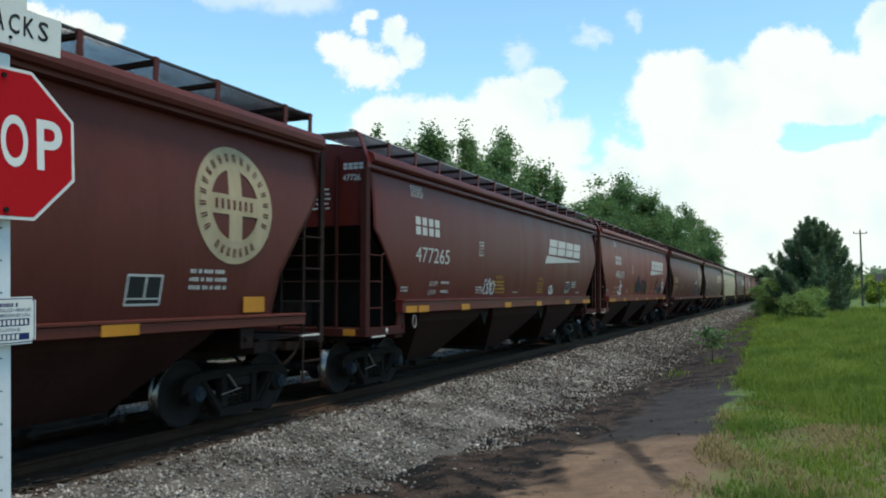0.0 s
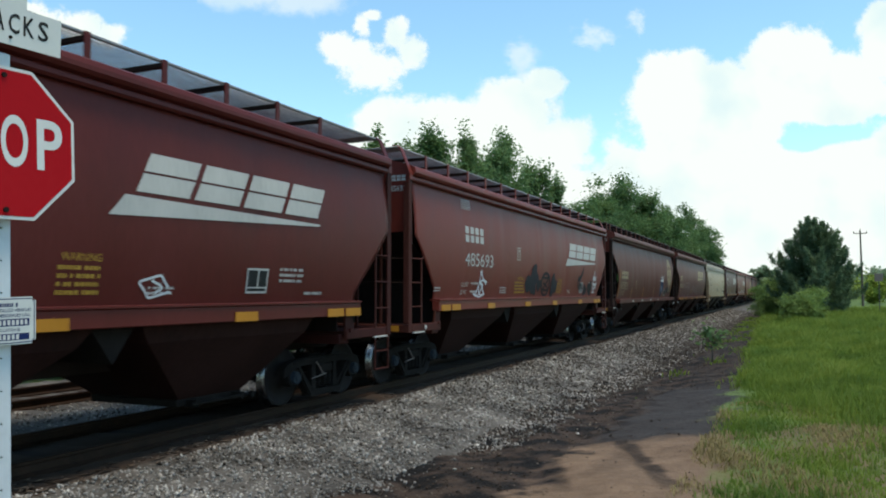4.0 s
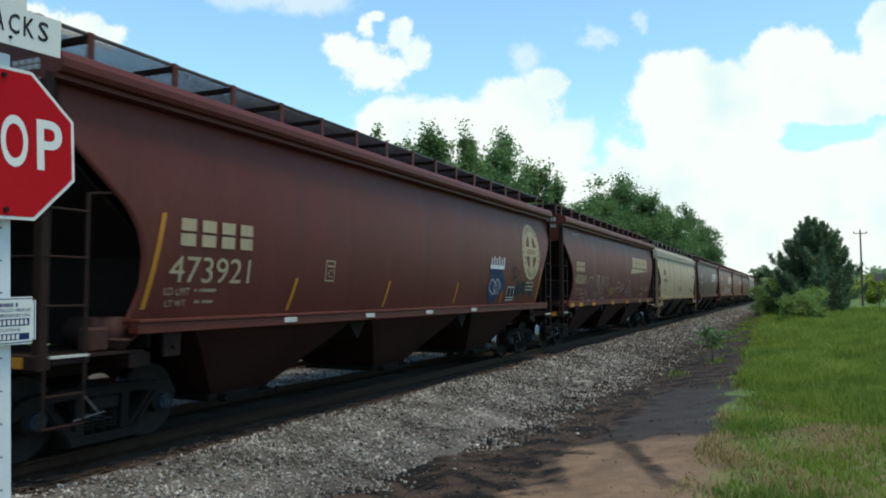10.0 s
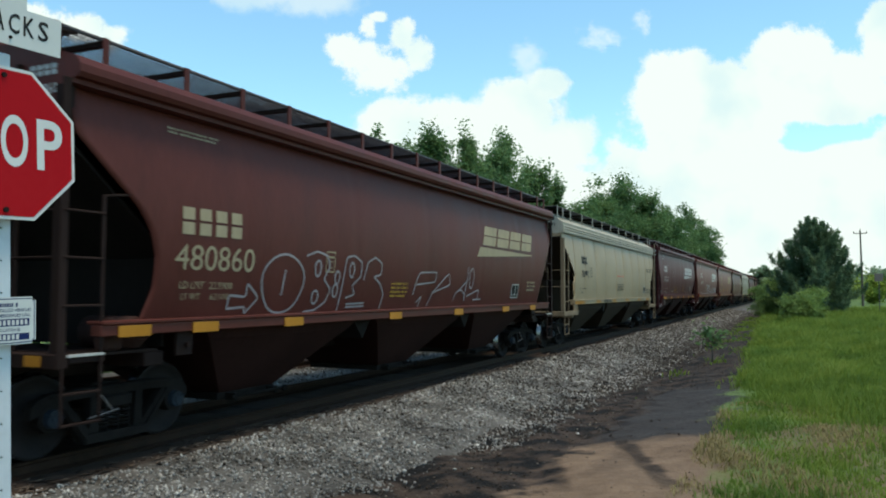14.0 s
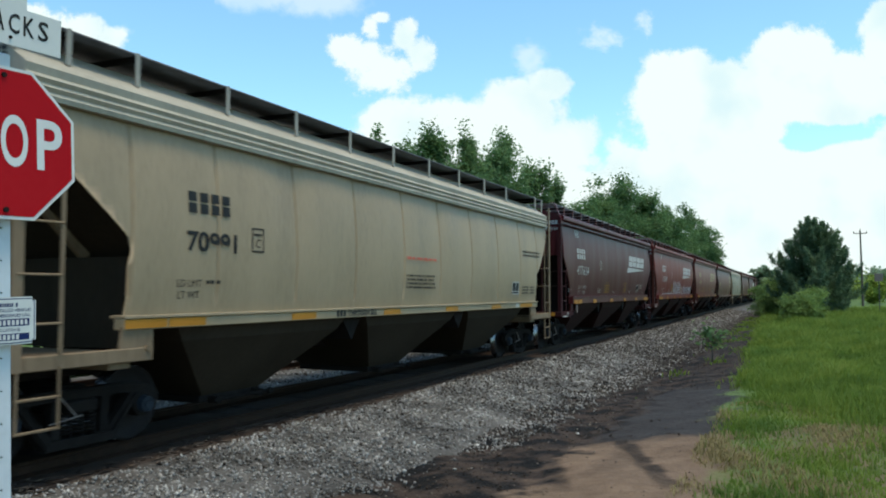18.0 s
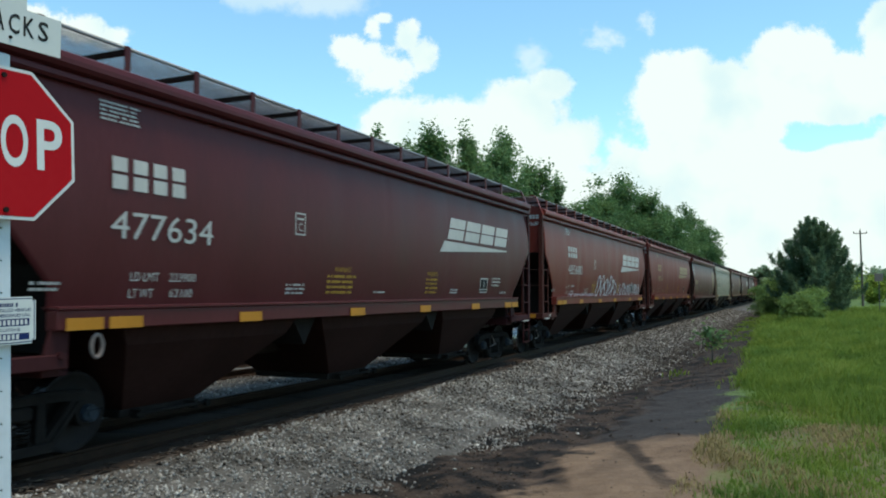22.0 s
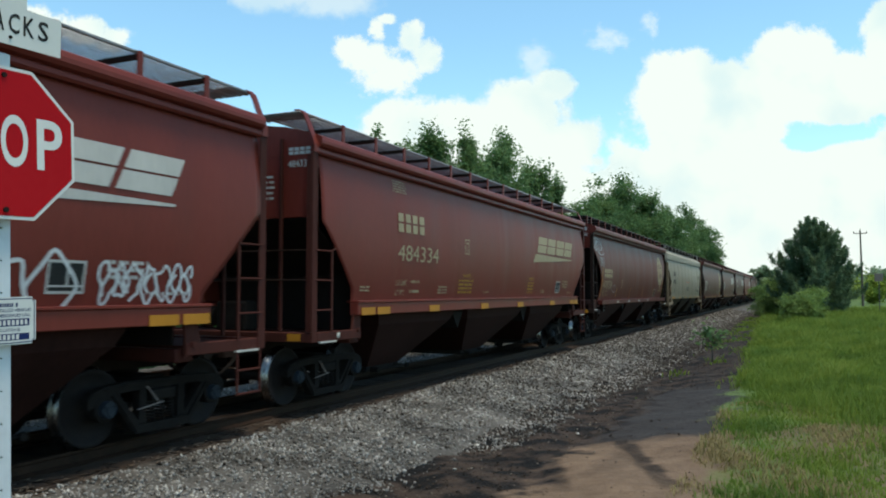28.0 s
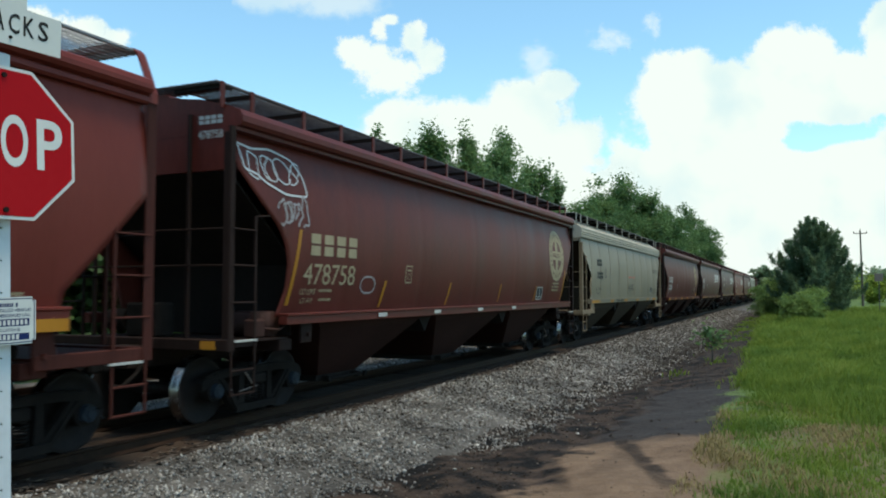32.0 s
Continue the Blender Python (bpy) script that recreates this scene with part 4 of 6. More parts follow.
    # worn white treads at the corners
    if kind != "T":
        tz = 1.155 if kind == "S" else 1.025
        tread = cached(("tread", kind), lambda: bm_mesh("tread", lambda bm: box(bm, 1.575, 1.622, 0.075 if kind == "S" else 0.16, 0.53 if kind == "S" else 0.62, tz - 0.014, tz + 0.012), M_WHITE))
        part("tread", tread, M_WHITE, car, "white-edged step tread")
        part("tread", cached(("tread_rear", kind), lambda: bm_mesh("tread", lambda bm: box(bm, 1.575, 1.622, -0.53, -0.075, tz - 0.014, tz + 0.012), M_WHITE)), M_WHITE, car, "white-edged step tread").matrix_basis = pose(0, L, 0)
        part("reflector", cached("end_reflector", lambda: bm_mesh("reflector", lambda bm: box(bm, 1.16, 1.40, -0.068, -0.062, 1.05, 1.16), M_YELLOW)), M_YELLOW, car)
    if kind != "T":
        px = 0.96 if kind == "R" else 0.85
        for x in (px, -px):
            ends("end_post", lambda bm: box(bm, x - 0.025, x + 0.025, 0.0, 0.05, 1.19, 4.2, 0.005), pl)
    ends("end_rail", lambda bm: [rod(bm, (-1.6, -0.02, z), (1.6, -0.02, z), 0.013, 6) for z in rungs[1:]], rail)
    part("brake_housing", bm_mesh("brake_housing", lambda bm: (box(bm, -0.5, 0.1, 0.25, 0.6, 1.16, 1.65, 0.03), rod(bm, (-0.9, 0.4, 1.40), (-0.55, 0.4, 1.40), 0.16, 14)), M_STEEL), M_STEEL, car)
    if kind == "S":
        gear = empty("brake_valve")
        gear.parent = car
        for nm, fill in (("valve_body", lambda bm: (box(bm, 1.22, 1.42, 0.72, 0.98, 1.152, 1.42, 0.03), rod(bm, (1.32, 0.85, 1.42), (1.32, 0.85, 1.52), 0.07, 12))), ("reservoir", lambda bm: rod(bm, (0.7, 1.15, 1.34), (1.40, 1.15, 1.34), 0.185, 18)), ("pipe", lambda bm: [rod(bm, a, b, 0.018, 6) for a, b in (((1.40, 0.98, 1.28), (1.50, 1.2, 1.26)), ((1.50, 1.2, 1.26), (1.52, 1.44, 1.44)))])):
            part(nm, cached(("gear", nm), lambda: bm_mesh(nm, fill, M_GEAR, nm == "reservoir")), M_GEAR, gear)
    # roof walks on brackets, hatch covers along the middle
    zw = 4.60 if kind != "T" else 4.56
    walk_steel = M_GALV if kind == "R" else M_GRATE
    for s in (1, -1):
        x0, x1 = (0.58, 1.36) if s > 0 else (-1.36, -0.58)
        v, f = grating(L, x0, x1, zw) if kind != "T" else boxes_np([[x0, x1, -0.04, L + 0.04, zw - 0.03, zw]])
        part("roof_walk", from_np("roof_walk", v, f, walk_steel), walk_steel, car, "open steel grating walkway" if kind != "T" else "dark solid roof walkway")
    if kind == "R":
        spots = list(np.arange(1.17, L - 0.8, 1.13))
    elif kind == "S":
        spots = [0.04, 0.67] + list(np.arange(1.93, L - 1.2, 1.09)) + [L - 0.67, L - 0.02]
    else:
        spots = [0.05, 0.69, 1.63] + list(np.arange(3.21, L - 1.9, 1.58)) + [L - 0.65, L - 0.03]
    bracket_paint = M_BRACKT if kind == "T" else pm
    bme = cached(("bracket", kind, pm.name), lambda: bm_mesh("bracket", lambda bm: box(bm, 1.362, 1.39, *((-0.04, 0.04) if kind != "T" else (-0.03, 0.03)), 4.17 if kind == "T" else 4.25, zw + 0.003, 0.004), bracket_paint))
    xme = cached(("cross", kind), lambda: bm_mesh("crossbeam", lambda bm: box(bm, 0.56, 1.36, -0.03, 0.03, zw - 0.09, zw - 0.031), M_DARK))
    for y in spots:
        for r in (0, 180):
            part("bracket", bme, bracket_paint, car).matrix_basis = pose(0, y, 0, 0, 0, r)
            part("crossbeam", xme, M_DARK, car).matrix_basis = pose(0, y, 0, 0, 0, r)
    v1, f1 = boxes_np([[-1.36, 1.36, -0.06 + 0.045 * k, -0.050 + 0.045 * k, zw - 0.022, zw] for k in range(10)] + [[x, x + 0.012, -0.07, 0.4, zw - 0.03, zw - 0.002] for x in np.linspace(-1.36, 1.34, 25)])
    ew = from_np("end_walk", v1, f1, walk_steel)
    tagged(part("end_walk", ew, walk_steel, car), kind="stuff")
    tagged(part("end_walk", ew, walk_steel, car), kind="stuff").matrix_basis = pose(0, L, 0, 0, 0, 180)
    if kind == "R":
        # bent flat bars run from the roof walk down into the corner posts
        for s in (1, -1):
            me = cached(("strap", pm.name, s), lambda: bm_mesh("corner_strap", lambda bm: strap(bm, [(s * x, z) for x, z in ((1.24, 4.61), (1.34, 4.60), (1.40, 4.55), (1.45, 4.44), (1.56, 4.18), (1.605, 4.07), (1.607, 3.95))][::s], -0.06, 0.06), pm))
            part("corner_strap", me, pm, car)
            part("corner_strap", me, pm, car).matrix_basis = pose(0, L, 0)
    part("hatch_cover", bm_mesh("hatch_cover", lambda bm: box(bm, -0.36, 0.36, 0.8, L - 0.8, 4.52, 4.60, 0.03), pm), pm, car, "continuous trough hatch cover")
    # couplers with a hanging air hose
    ends("coupler", lambda bm: (box(bm, -0.09, 0.09, -0.62, 0.0, 0.82, 0.98, 0.02), box(bm, -0.15, 0.12, -0.70, -0.50, 0.76, 1.02, 0.03)), M_STEEL)
    ends("air_hose", lambda bm: [rod(bm, a, b, 0.028, 7) for a, b in (((0.36, -0.2, 0.92), (0.34, -0.34, 0.72)), ((0.34, -0.34, 0.72), (0.27, -0.52, 0.56)), ((0.27, -0.52, 0.56), (0.20, -0.66, 0.60)))], M_STEEL)
    truck(car, 1.24)
    truck(car, L - 1.24)
    for ob in car.children:
        ob.matrix_basis = Matrix.Translation((0, e0, 0)) @ ob.matrix_basis
    return car


# body paints darkened: the underside's shade is put into these two colours
M_HOP = paint("shaded_maroon_steel", (0.021, 0.0066, 0.0048), 0.8, 0.5)
M_HOPT = paint("shaded_beige_steel", (0.030, 0.0215, 0.0135), 0.8, 0.4)
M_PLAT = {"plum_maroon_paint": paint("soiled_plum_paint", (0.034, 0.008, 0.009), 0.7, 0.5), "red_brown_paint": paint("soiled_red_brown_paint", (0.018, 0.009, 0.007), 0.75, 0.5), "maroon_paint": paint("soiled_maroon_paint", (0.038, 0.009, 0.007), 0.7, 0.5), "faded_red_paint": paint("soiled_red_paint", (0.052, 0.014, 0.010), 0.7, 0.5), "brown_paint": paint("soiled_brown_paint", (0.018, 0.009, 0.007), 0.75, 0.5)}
M_TPLAT = paint("soiled_beige_paint", (0.18, 0.128, 0.080), 0.6, 0.45)
M_BRACKT = paint("pale_bracket_paint", (0.33, 0.31, 0.27), 0.6, 0.3)
M_GEAR = paint("rusty_brake_gear", (0.045, 0.021, 0.017), 0.7, 0.5)
# beige paint made paler: the sky's light on the roof is painted in
M_TROOF = paint("skylit_roof_paint", (0.37, 0.325, 0.255), 0.5, 0.25)
# bulkhead grime, darkened so the end recess's shade sits in its colour
M_BULK = paint("shaded_bulkhead_grime", (0.012, 0.0085, 0.0075), 0.85, 0.4)
M_WARN = paint("yellow_stencil", (0.36, 0.21, 0.035), 0.6, 0.3)
M_SPRAY = paint("pale_spray_paint", (0.55, 0.55, 0.55), 0.7, 0.2)
M_SPRAYDIM = paint("thin_grey_spray_paint", (0.30, 0.27, 0.27), 0.7, 0.3)
M_SPRAYBLACK = paint("black_spray_paint", (0.018, 0.016, 0.02), 0.6, 0.4)
M_SPRAYBLUE = paint("dark_blue_spray_paint", (0.012, 0.03, 0.075), 0.6, 0.3)
M_RING = paint("worn_grey_steel", (0.16, 0.13, 0.12), 0.6, 0.3)
M_REDTEXT = paint("faded_red_stencil", (0.55, 0.10, 0.07), 0.6, 0.2)


def end_marks(car, kind, words, e0, material):
    """Number and stencils on the end wall, under the roof."""
    x, z = {"R": (1.27, 3.80), "S": (1.17, 3.91), "T": (1.08, 3.97)}[kind]

    def put(name, me, x, z):
        return part(name, me, material, car)

    turn = pose(0, 0, 0, 90, 0, 0)
    for name, me, px, pz in (("end_number", text_mesh(words, 0.115, 0.003, 1.0, 0.42) if words else bars_mesh([(-0.2, -0.05, 0.2, 0.05, 0)]), x, z),):
        put(name, me, px, pz).matrix_basis = Matrix.Translation((px, e0 + 0.058, pz)) @ turn
    for i in range(4):
        for c in (-0.055, 0.008):
            put("end_block", bars_mesh([(-0.2 + 0.105 * i, c, -0.115 + 0.105 * i, c + 0.05, 0)]), x, z).matrix_basis = Matrix.Translation((x, e0 + 0.058, z + 0.2)) @ turn
    if kind == "R":
        r = [(-0.17 + 0.1 * (i % 4), -0.085 * (i // 4), -0.10 + 0.1 * (i % 4) + 0.02 * ((i * 7) % 3), -0.085 * (i // 4) + 0.035, 0) for i in range(20)]
        tagged(put("end_stencil", bars_mesh(r), x, z), kind="stuff").matrix_basis = Matrix.Translation((0.57, e0 + 0.058, 3.60)) @ turn


def dress_r(car, L, number, seed, stencil, start=2.6, nw=1.7, box_y=6.0, lim=2.6, warn=(6.8, 10.6), e0=0.0, e1=16.65, loads=None):
    k = "R"
    blocks(car, k, start + 0.59, 3.09, 1.18, 0.35, 4, stencil)
    mark(car, k, number, start + nw / 2, 2.53, 0.30, stencil, label="white stencilled car number", bold=0.0, width=nw)
    lines(car, k, start + 0.15, 3.74, 0.56, 0.24, 5, stencil, seed)
    small_box(car, k, box_y, 2.80, stencil)
    mark(car, k, "LD LMT", lim + 0.30, 1.97, 0.10, stencil, width=0.42)
    if loads:
        mark(car, k, loads[0], lim + 0.90, 1.97, 0.10, stencil, width=0.44)
        mark(car, k, loads[1], lim + 0.90, 1.785, 0.10, stencil, width=0.38)
    else:
        lines(car, k, lim + 0.88, 1.97, 0.42, 0.10, 1, stencil, seed + 1)
        lines(car, k, lim + 0.88, 1.785, 0.42, 0.10, 1, stencil, seed + 2)
    mark(car, k, "LT WT", lim + 0.27, 1.785, 0.10, stencil, width=0.36)
    lines(car, k, 1.52, 1.84, 0.34, 0.12, 2, stencil, seed + 3)
    for y, w in zip(warn, (0.86, 0.56)):
        mark(car, k, "WARNING", y, 2.16, 0.085, M_WARN, "warning_stencil", "yellow warning stencil", width=0.5)
        lines(car, k, y, 1.90, w, 0.34, 4, M_WARN, seed + 4)
    lines(car, k, warn[0] - 1.25, 1.83, 0.5, 0.18, 3, stencil, seed + 5)
    lines(car, k, warn[0] + 1.3, 1.78, 0.4, 0.06, 1, stencil, seed + 6)
    lines(car, k, warn[1] + 1.15, 1.80, 0.4, 0.12, 2, stencil, seed + 12)
    wedge_logo(car, k, L - 3.42, 3.10, stencil)
    placard(car, k, L - (3.63 if number == "485693" else 3.15), 1.95, 0.46, 0.34)
    lines(car, k, L - 2.35, 2.02, 0.6, 0.24, 3, stencil, seed + 7)
    lines(car, k, L - 1.75, 1.76, 0.5, 0.08, 1, stencil, seed + 8)
    reflectors(car, (e0 + 1.56, e0 + 2.10, e0 + 4.22, e0 + 7.0, e0 + 9.6, e1 - 4.05, e1 - 1.86, e1 - 1.33), 1.475, M_YELLOW)
    v, f = revolve([(0.0, 0.0), (0.004, 0.045), (0.0, 0.046)], 14)
    part("decal", cached("decal", lambda: from_np("decal", v, f, M_WHITE)), M_WHITE, car, "round white decal").matrix_basis = pose(1.602, e0 + 0.70, 1.11)
    if number.startswith("477"):
        t = np.linspace(0, 2 * math.pi, 20)
        a, b = np.meshgrid(t[:-1], np.linspace(0, 2 * math.pi, 6, endpoint=False), indexing="ij")
        V = np.stack([1.63 + 0.022 * np.sin(b), e0 + 1.74 + (0.07 + 0.022 * np.cos(b)) * np.cos(a), 1.24 + (0.12 + 0.022 * np.cos(b)) * np.sin(a)], 2).reshape(-1, 3)
        F = [(6 * i + j, 6 * i + (j + 1) % 6, 6 * ((i + 1) % 19) + (j + 1) % 6, 6 * ((i + 1) % 19) + j) for i in range(19) for j in range(6)]
        part("jacking_ring", from_np("jacking_ring", V, F, M_RING, True), M_RING, car, "pale steel ring below the sill")


def dress_s(car, L, number, seed, stencil, emblem):
    k = "S"
    blocks(car, k, 2.55 if emblem else 2.2, 2.52 if emblem else 2.66, 1.45 if emblem else 1.18, 0.33, 4, stencil)
    mark(car, k, number, 2.42 if emblem else 2.26, 2.07 if emblem else 2.22, 0.32 if emblem else 0.31, stencil, label="stencilled car number", bold=0.0, width=1.48)
    mark(car, k, "LD LMT", 1.85, 1.88 if not emblem else 1.80, 0.09, stencil)
    zl = 1.80 if emblem else 1.88
    if number == "480860":
        mark(car, k, "223900", 2.38, zl, 0.09, stencil, width=0.44)
        mark(car, k, "62100", 2.38, zl - 0.14, 0.08, stencil, width=0.36)
    else:
        lines(car, k, 2.35, zl, 0.4, 0.08, 1, stencil, seed)
        lines(car, k, 2.35, zl - 0.14, 0.36, 0.08, 1, stencil, seed + 9)
    mark(car, k, "LT WT", 1.85, 1.74 if not emblem else 1.66, 0.08, stencil)
    lines(car, k, L - (2.57 if emblem and number == "" else 1.9), 1.93, 0.7, 0.3, 3, stencil, seed + 1)
    small_box(car, k, 5.14 if emblem else 4.9, 2.13 if emblem else 2.27, stencil)
    first = emblem and number == ""
    placard(car, k, L - (3.62 if first else 3.42 if emblem else 3.2), 1.76 if emblem and not first else 1.82, 0.54, 0.36)
    if first:
        round_emblem(car, k, L - 2.14, 2.93)
        reflectors(car, (L - 1.62,), 1.63, M_YELLOW, 0.45, 0.21, 1.525)
        reflectors(car, (1.5, 4.0, 6.7, 9.4, L - 4.05), 1.39, M_YELLOW, 0.52)
    elif emblem:
        round_emblem(car, k, L - 1.87, 2.90)
        for y, z0, z1, s in ((1.42, 1.60, 2.72, 0.18), (4.27, 1.53, 2.0, 0.3), (7.17, 1.53, 2.0, 0.3), (10.3, 1.55, 2.0, 0.22), (13.22, 1.54, 1.97, 0.25), (L - 1.05, 1.55, 2.47, 0.26)):
            part("reflective_stripe", on_side(bars_mesh([(-0.035, z0 - 2 + (z1 - z0) * q / 5, 0.035, z0 - 2 + (z1 - z0) * (q + 1) / 5, s) for q in range(5)]), k, y, 2.0), M_YELLOW, car)
        reflectors(car, (4.0, 6.3, 8.66, 11.0), 1.405, M_WHITE, 0.3, 0.07)
    else:
        wedge_logo(car, k, L - 3.7, 3.08, stencil)
        lines(car, k, 1.93, 3.72, 0.95, 0.1, 2, stencil, seed + 3)
        reflectors(car, (0.87, 2.0, 3.85, 7.0, 9.9, L - 4.2, L - 2.0), 1.375, M_YELLOW)


def dress_t(car, L, number, seed, fancy=True):
    k = "T"
    blocks(car, k, 2.68, 2.9, 0.82, 0.26, 4, M_BLACK)
    mark(car, k, number, 2.7, 2.42, 0.25, M_BLACK, label="black stencilled car number", bold=0.009, width=0.92)
    small_box(car, k, 3.6, 2.5, M_BLACK)
    mark(car, k, "LD LMT", 2.3, 1.90, 0.09, M_BLACK)
    lines(car, k, 2.75, 1.90, 0.3, 0.09, 1, M_BLACK, seed)
    mark(car, k, "LT WT", 2.3, 1.76, 0.09, M_BLACK)
    lines(car, k, 8.87, 2.42, 1.55, 0.10, 1, M_REDTEXT, seed + 1, label="faded red stencil line")
    lines(car, k, 8.75, 1.98, 1.3, 0.30, 4, M_BLACK, seed + 2)
    lines(car, k, L - 1.60, 2.82, 1.7, 0.20, 2, M_BLACK, seed + 3)
    lines(car, k, L - 2.22, 1.83, 0.55, 0.24, 3, M_BLACK, seed + 5)
    lines(car, k, L - 1.65, 1.83, 0.40, 0.24, 3, M_BLACK, seed + 7)
    placard(car, k, L - 3.05, 1.90, 0.54, 0.33)
    reflectors(car, (L - 2.95,), 1.45, M_WHITE, 0.22, 0.09, 1.602)
    reflectors(car, (L - 2.2,), 1.445, M_YELLOW, 1.0, 0.10, 1.602)
    me = text_mesh("THROUGH SILL", 0.10, 0.004, 1.0, 0.98)
    part("sill_lettering", me, M_BLACK, car).matrix_basis = Matrix.Translation((1.605, 6.45, 1.455)) @ pose(0, 0, 0, 90, 0, 90)
    part("sill_lettering", bars_mesh([(0.1 * i, -0.05, 0.1 * i + 0.075, 0.05, 0) for i in range(3)]), M_BLACK, car).matrix_basis = Matrix.Translation((1.605, 5.62, 1.455)) @ pose(0, 0, 0, 90, 0, 90)
    reflectors(car, (1.62, 2.28, 4.72, 7.5, 10.2, 12.9), 1.445, M_YELLOW, 0.62, 0.10, 1.602)


# places of the front and rear corner posts in car space
ENDS = {0: (-0.2, 16.98), 1: (0.02, 16.67), 2: (0.165, 16.84), 3: (0.0, 17.23), 4: (-0.03, 17.12), 5: (0.0, 17.43), 6: (0.36, 16.64), 7: (0.26, 17.02), 8: (-0.1, 16.5), 9: (0.02, 17.05)}


def build_train():
    """Each car's s is its origin's place along the track at 16 s."""
    R, S, T = "R", "S", "T"
    maroon, red, brown = "maroon covered hopper car with white block lettering", "faded red covered hopper car with white block lettering", "weathered brown covered hopper car with curved end openings"
    spec = [(S, 17.05, M_BROWN, -76.45, "brown covered hopper car with a round cream emblem", ""), (R, 16.1, M_MAROON, -58.07, maroon, "477265"), (R, 16.9, M_RED, -40.72, "faded red covered hopper car with black sprayed graffiti", "485693"),
            (S, 17.2, M_BROWN, -22.54, "brown covered hopper car with emblem and sprayed graffiti", "473921"), (S, 17.1, M_BROWN, -3.9, brown + " and outline graffiti", "480860"),
            (T, 17.05, M_BEIGE, 14.65, "beige ribbed covered hopper car with black lettering", "70991"), (R, 16.48, M_PLUM, 33.03, maroon, "477634"), (R, 17.05, M_RED, 50.72, "faded red covered hopper car with white sprayed graffiti", "485680"),
            (R, 16.5, M_RED, 69.12, "faded red covered hopper car with cream block lettering", "484334"), (S, 17.0, M_RUST, 87.02, "red-brown covered hopper car with outline graffiti and emblem", "478758"), (T, 17.0, M_DRAB, 105.4, "drab grey-beige ribbed covered hopper car", "")]
    y = 123.8
    tail = [(S, M_BROWN), (S, M_BROWN), (R, M_PLUM), (R, M_RED), (R, M_MAROON), (T, M_DRAB), (S, M_BROWN), (R, M_MAROON), (R, M_RED)]
    for k, pm in tail:
        spec.append((k, 17.0, pm, y, {"R": maroon, "S": brown, "T": "drab grey-beige ribbed covered hopper car"}[k], ""))
        y += 18.35
    for i, (k, L, pm, s, label, number) in enumerate(spec):
        e0, e1 = ENDS.get(i, (0.0, L))
        car = hopper_car(k, e1 - e0, pm, label, 100 + i, e0, 0.45 if i == 4 else None)
        CARS.append((car, s))
        st = M_CREAM if i in (3, 4, 8, 9) else M_WHITE
        if k == R:
            extra = {1: (1.85, 1.61, 5.3, 2.47, (6.6, 10.05)), 2: (2.87, 1.74, 6.53, 2.64, (6.75, 10.56)), 6: (2.26, 1.6, 5.75, 2.5, (7.0, 10.45)), 7: (3.01, 1.79, 6.68, 2.8, (6.8, 10.9)), 8: (2.63, 1.79, 5.94, 2.55, (6.0, 10.65))}.get(i, ())
            dress_r(car, L, number or "", 40 * i, st, *extra, e0=e0, e1=e1, loads=("223900", "62100") if i == 6 else None)
        elif k == S:
            dress_s(car, L, number or "", 40 * i, M_CREAM if i in (3, 4, 9) else st, i in (0, 3, 9, 11))
        else:
            dress_t(car, e1, number or "", 40 * i)
        if i < 11:
            end_marks(car, k, number, e0, M_BLACK if k == T else M_WHITE)
        if i == 1:
            graffiti(car, k, 5.92, 1.90, 0.7, 0.36, 3, 4, M_SPRAY, 0.03)
            graffiti(car, k, 11.1, 1.86, 0.4, 0.25, 1, 8, M_SPRAY, 0.03)
        if i == 2:
            sprayed(car, k, [bent((3.62, 1.70), (3.8, 2.0), (3.86, 2.32)), bent((3.86, 2.3), (4.0, 2.1), (4.28, 2.02)), ring(4.0, 1.9, 0.22, 0.17, 0.4, 5.2), bent((3.8, 1.72), (4.05, 1.95), (3.85, 2.02), (4.2, 1.72)), bent((3.5, 1.75), (3.9, 1.68), (4.2, 1.76))], 0.045, M_SPRAY, "pale sprayed graffiti strokes")
            blot(car, k, 7.42, 2.02, 0.42, 0.46, 5, M_SPRAYBLACK, 1)
            sprayed(car, k, [ring(7.40, 2.02, 0.20, 0.21)], 0.06, M_SPRAYBLACK, "black sprayed graffiti strokes")
            blot(car, k, 7.93, 2.28, 0.66, 0.62, 6, M_SPRAYBLACK, 1, lift=0.0125)
            blot(car, k, 7.88, 1.93, 0.50, 0.62, 7, M_SPRAYBLACK, 1, lift=0.0135)
            blot(car, k, 8.40, 2.0, 0.46, 0.36, 11, M_SPRAYBLACK, 1, lift=0.0145)
            sprayed(car, k, [ring(9.05, 2.03, 0.43, 0.33), ring(9.06, 2.02, 0.39, 0.31), bent((8.76, 2.21), (9.33, 2.21)), bent((9.33, 2.2), (8.78, 1.86)), bent((8.78, 1.86), (9.36, 1.84)), bent((8.82, 2.05), (9.1, 2.0), (9.3, 1.88))], 0.06, M_SPRAYBLACK, "black sprayed graffiti strokes")
            blot(car, k, 9.90, 2.02, 0.58, 0.70, 8, M_SPRAYBLACK, 1)
            sprayed(car, k, [bent((12.86, 2.16), (13.05, 2.3), (13.12, 2.22), (13.25, 2.42), (13.32, 2.36), (13.47, 2.66)), bent((12.9, 2.2), (13.2, 2.42), (13.42, 2.52)), ring(12.9, 2.12, 0.12, 0.17)], 0.09, M_SPRAYBLACK, "black sprayed graffiti strokes")
            blot(car, k, 13.76, 1.88, 0.44, 0.40, 8, M_SPRAYBLACK, 1)
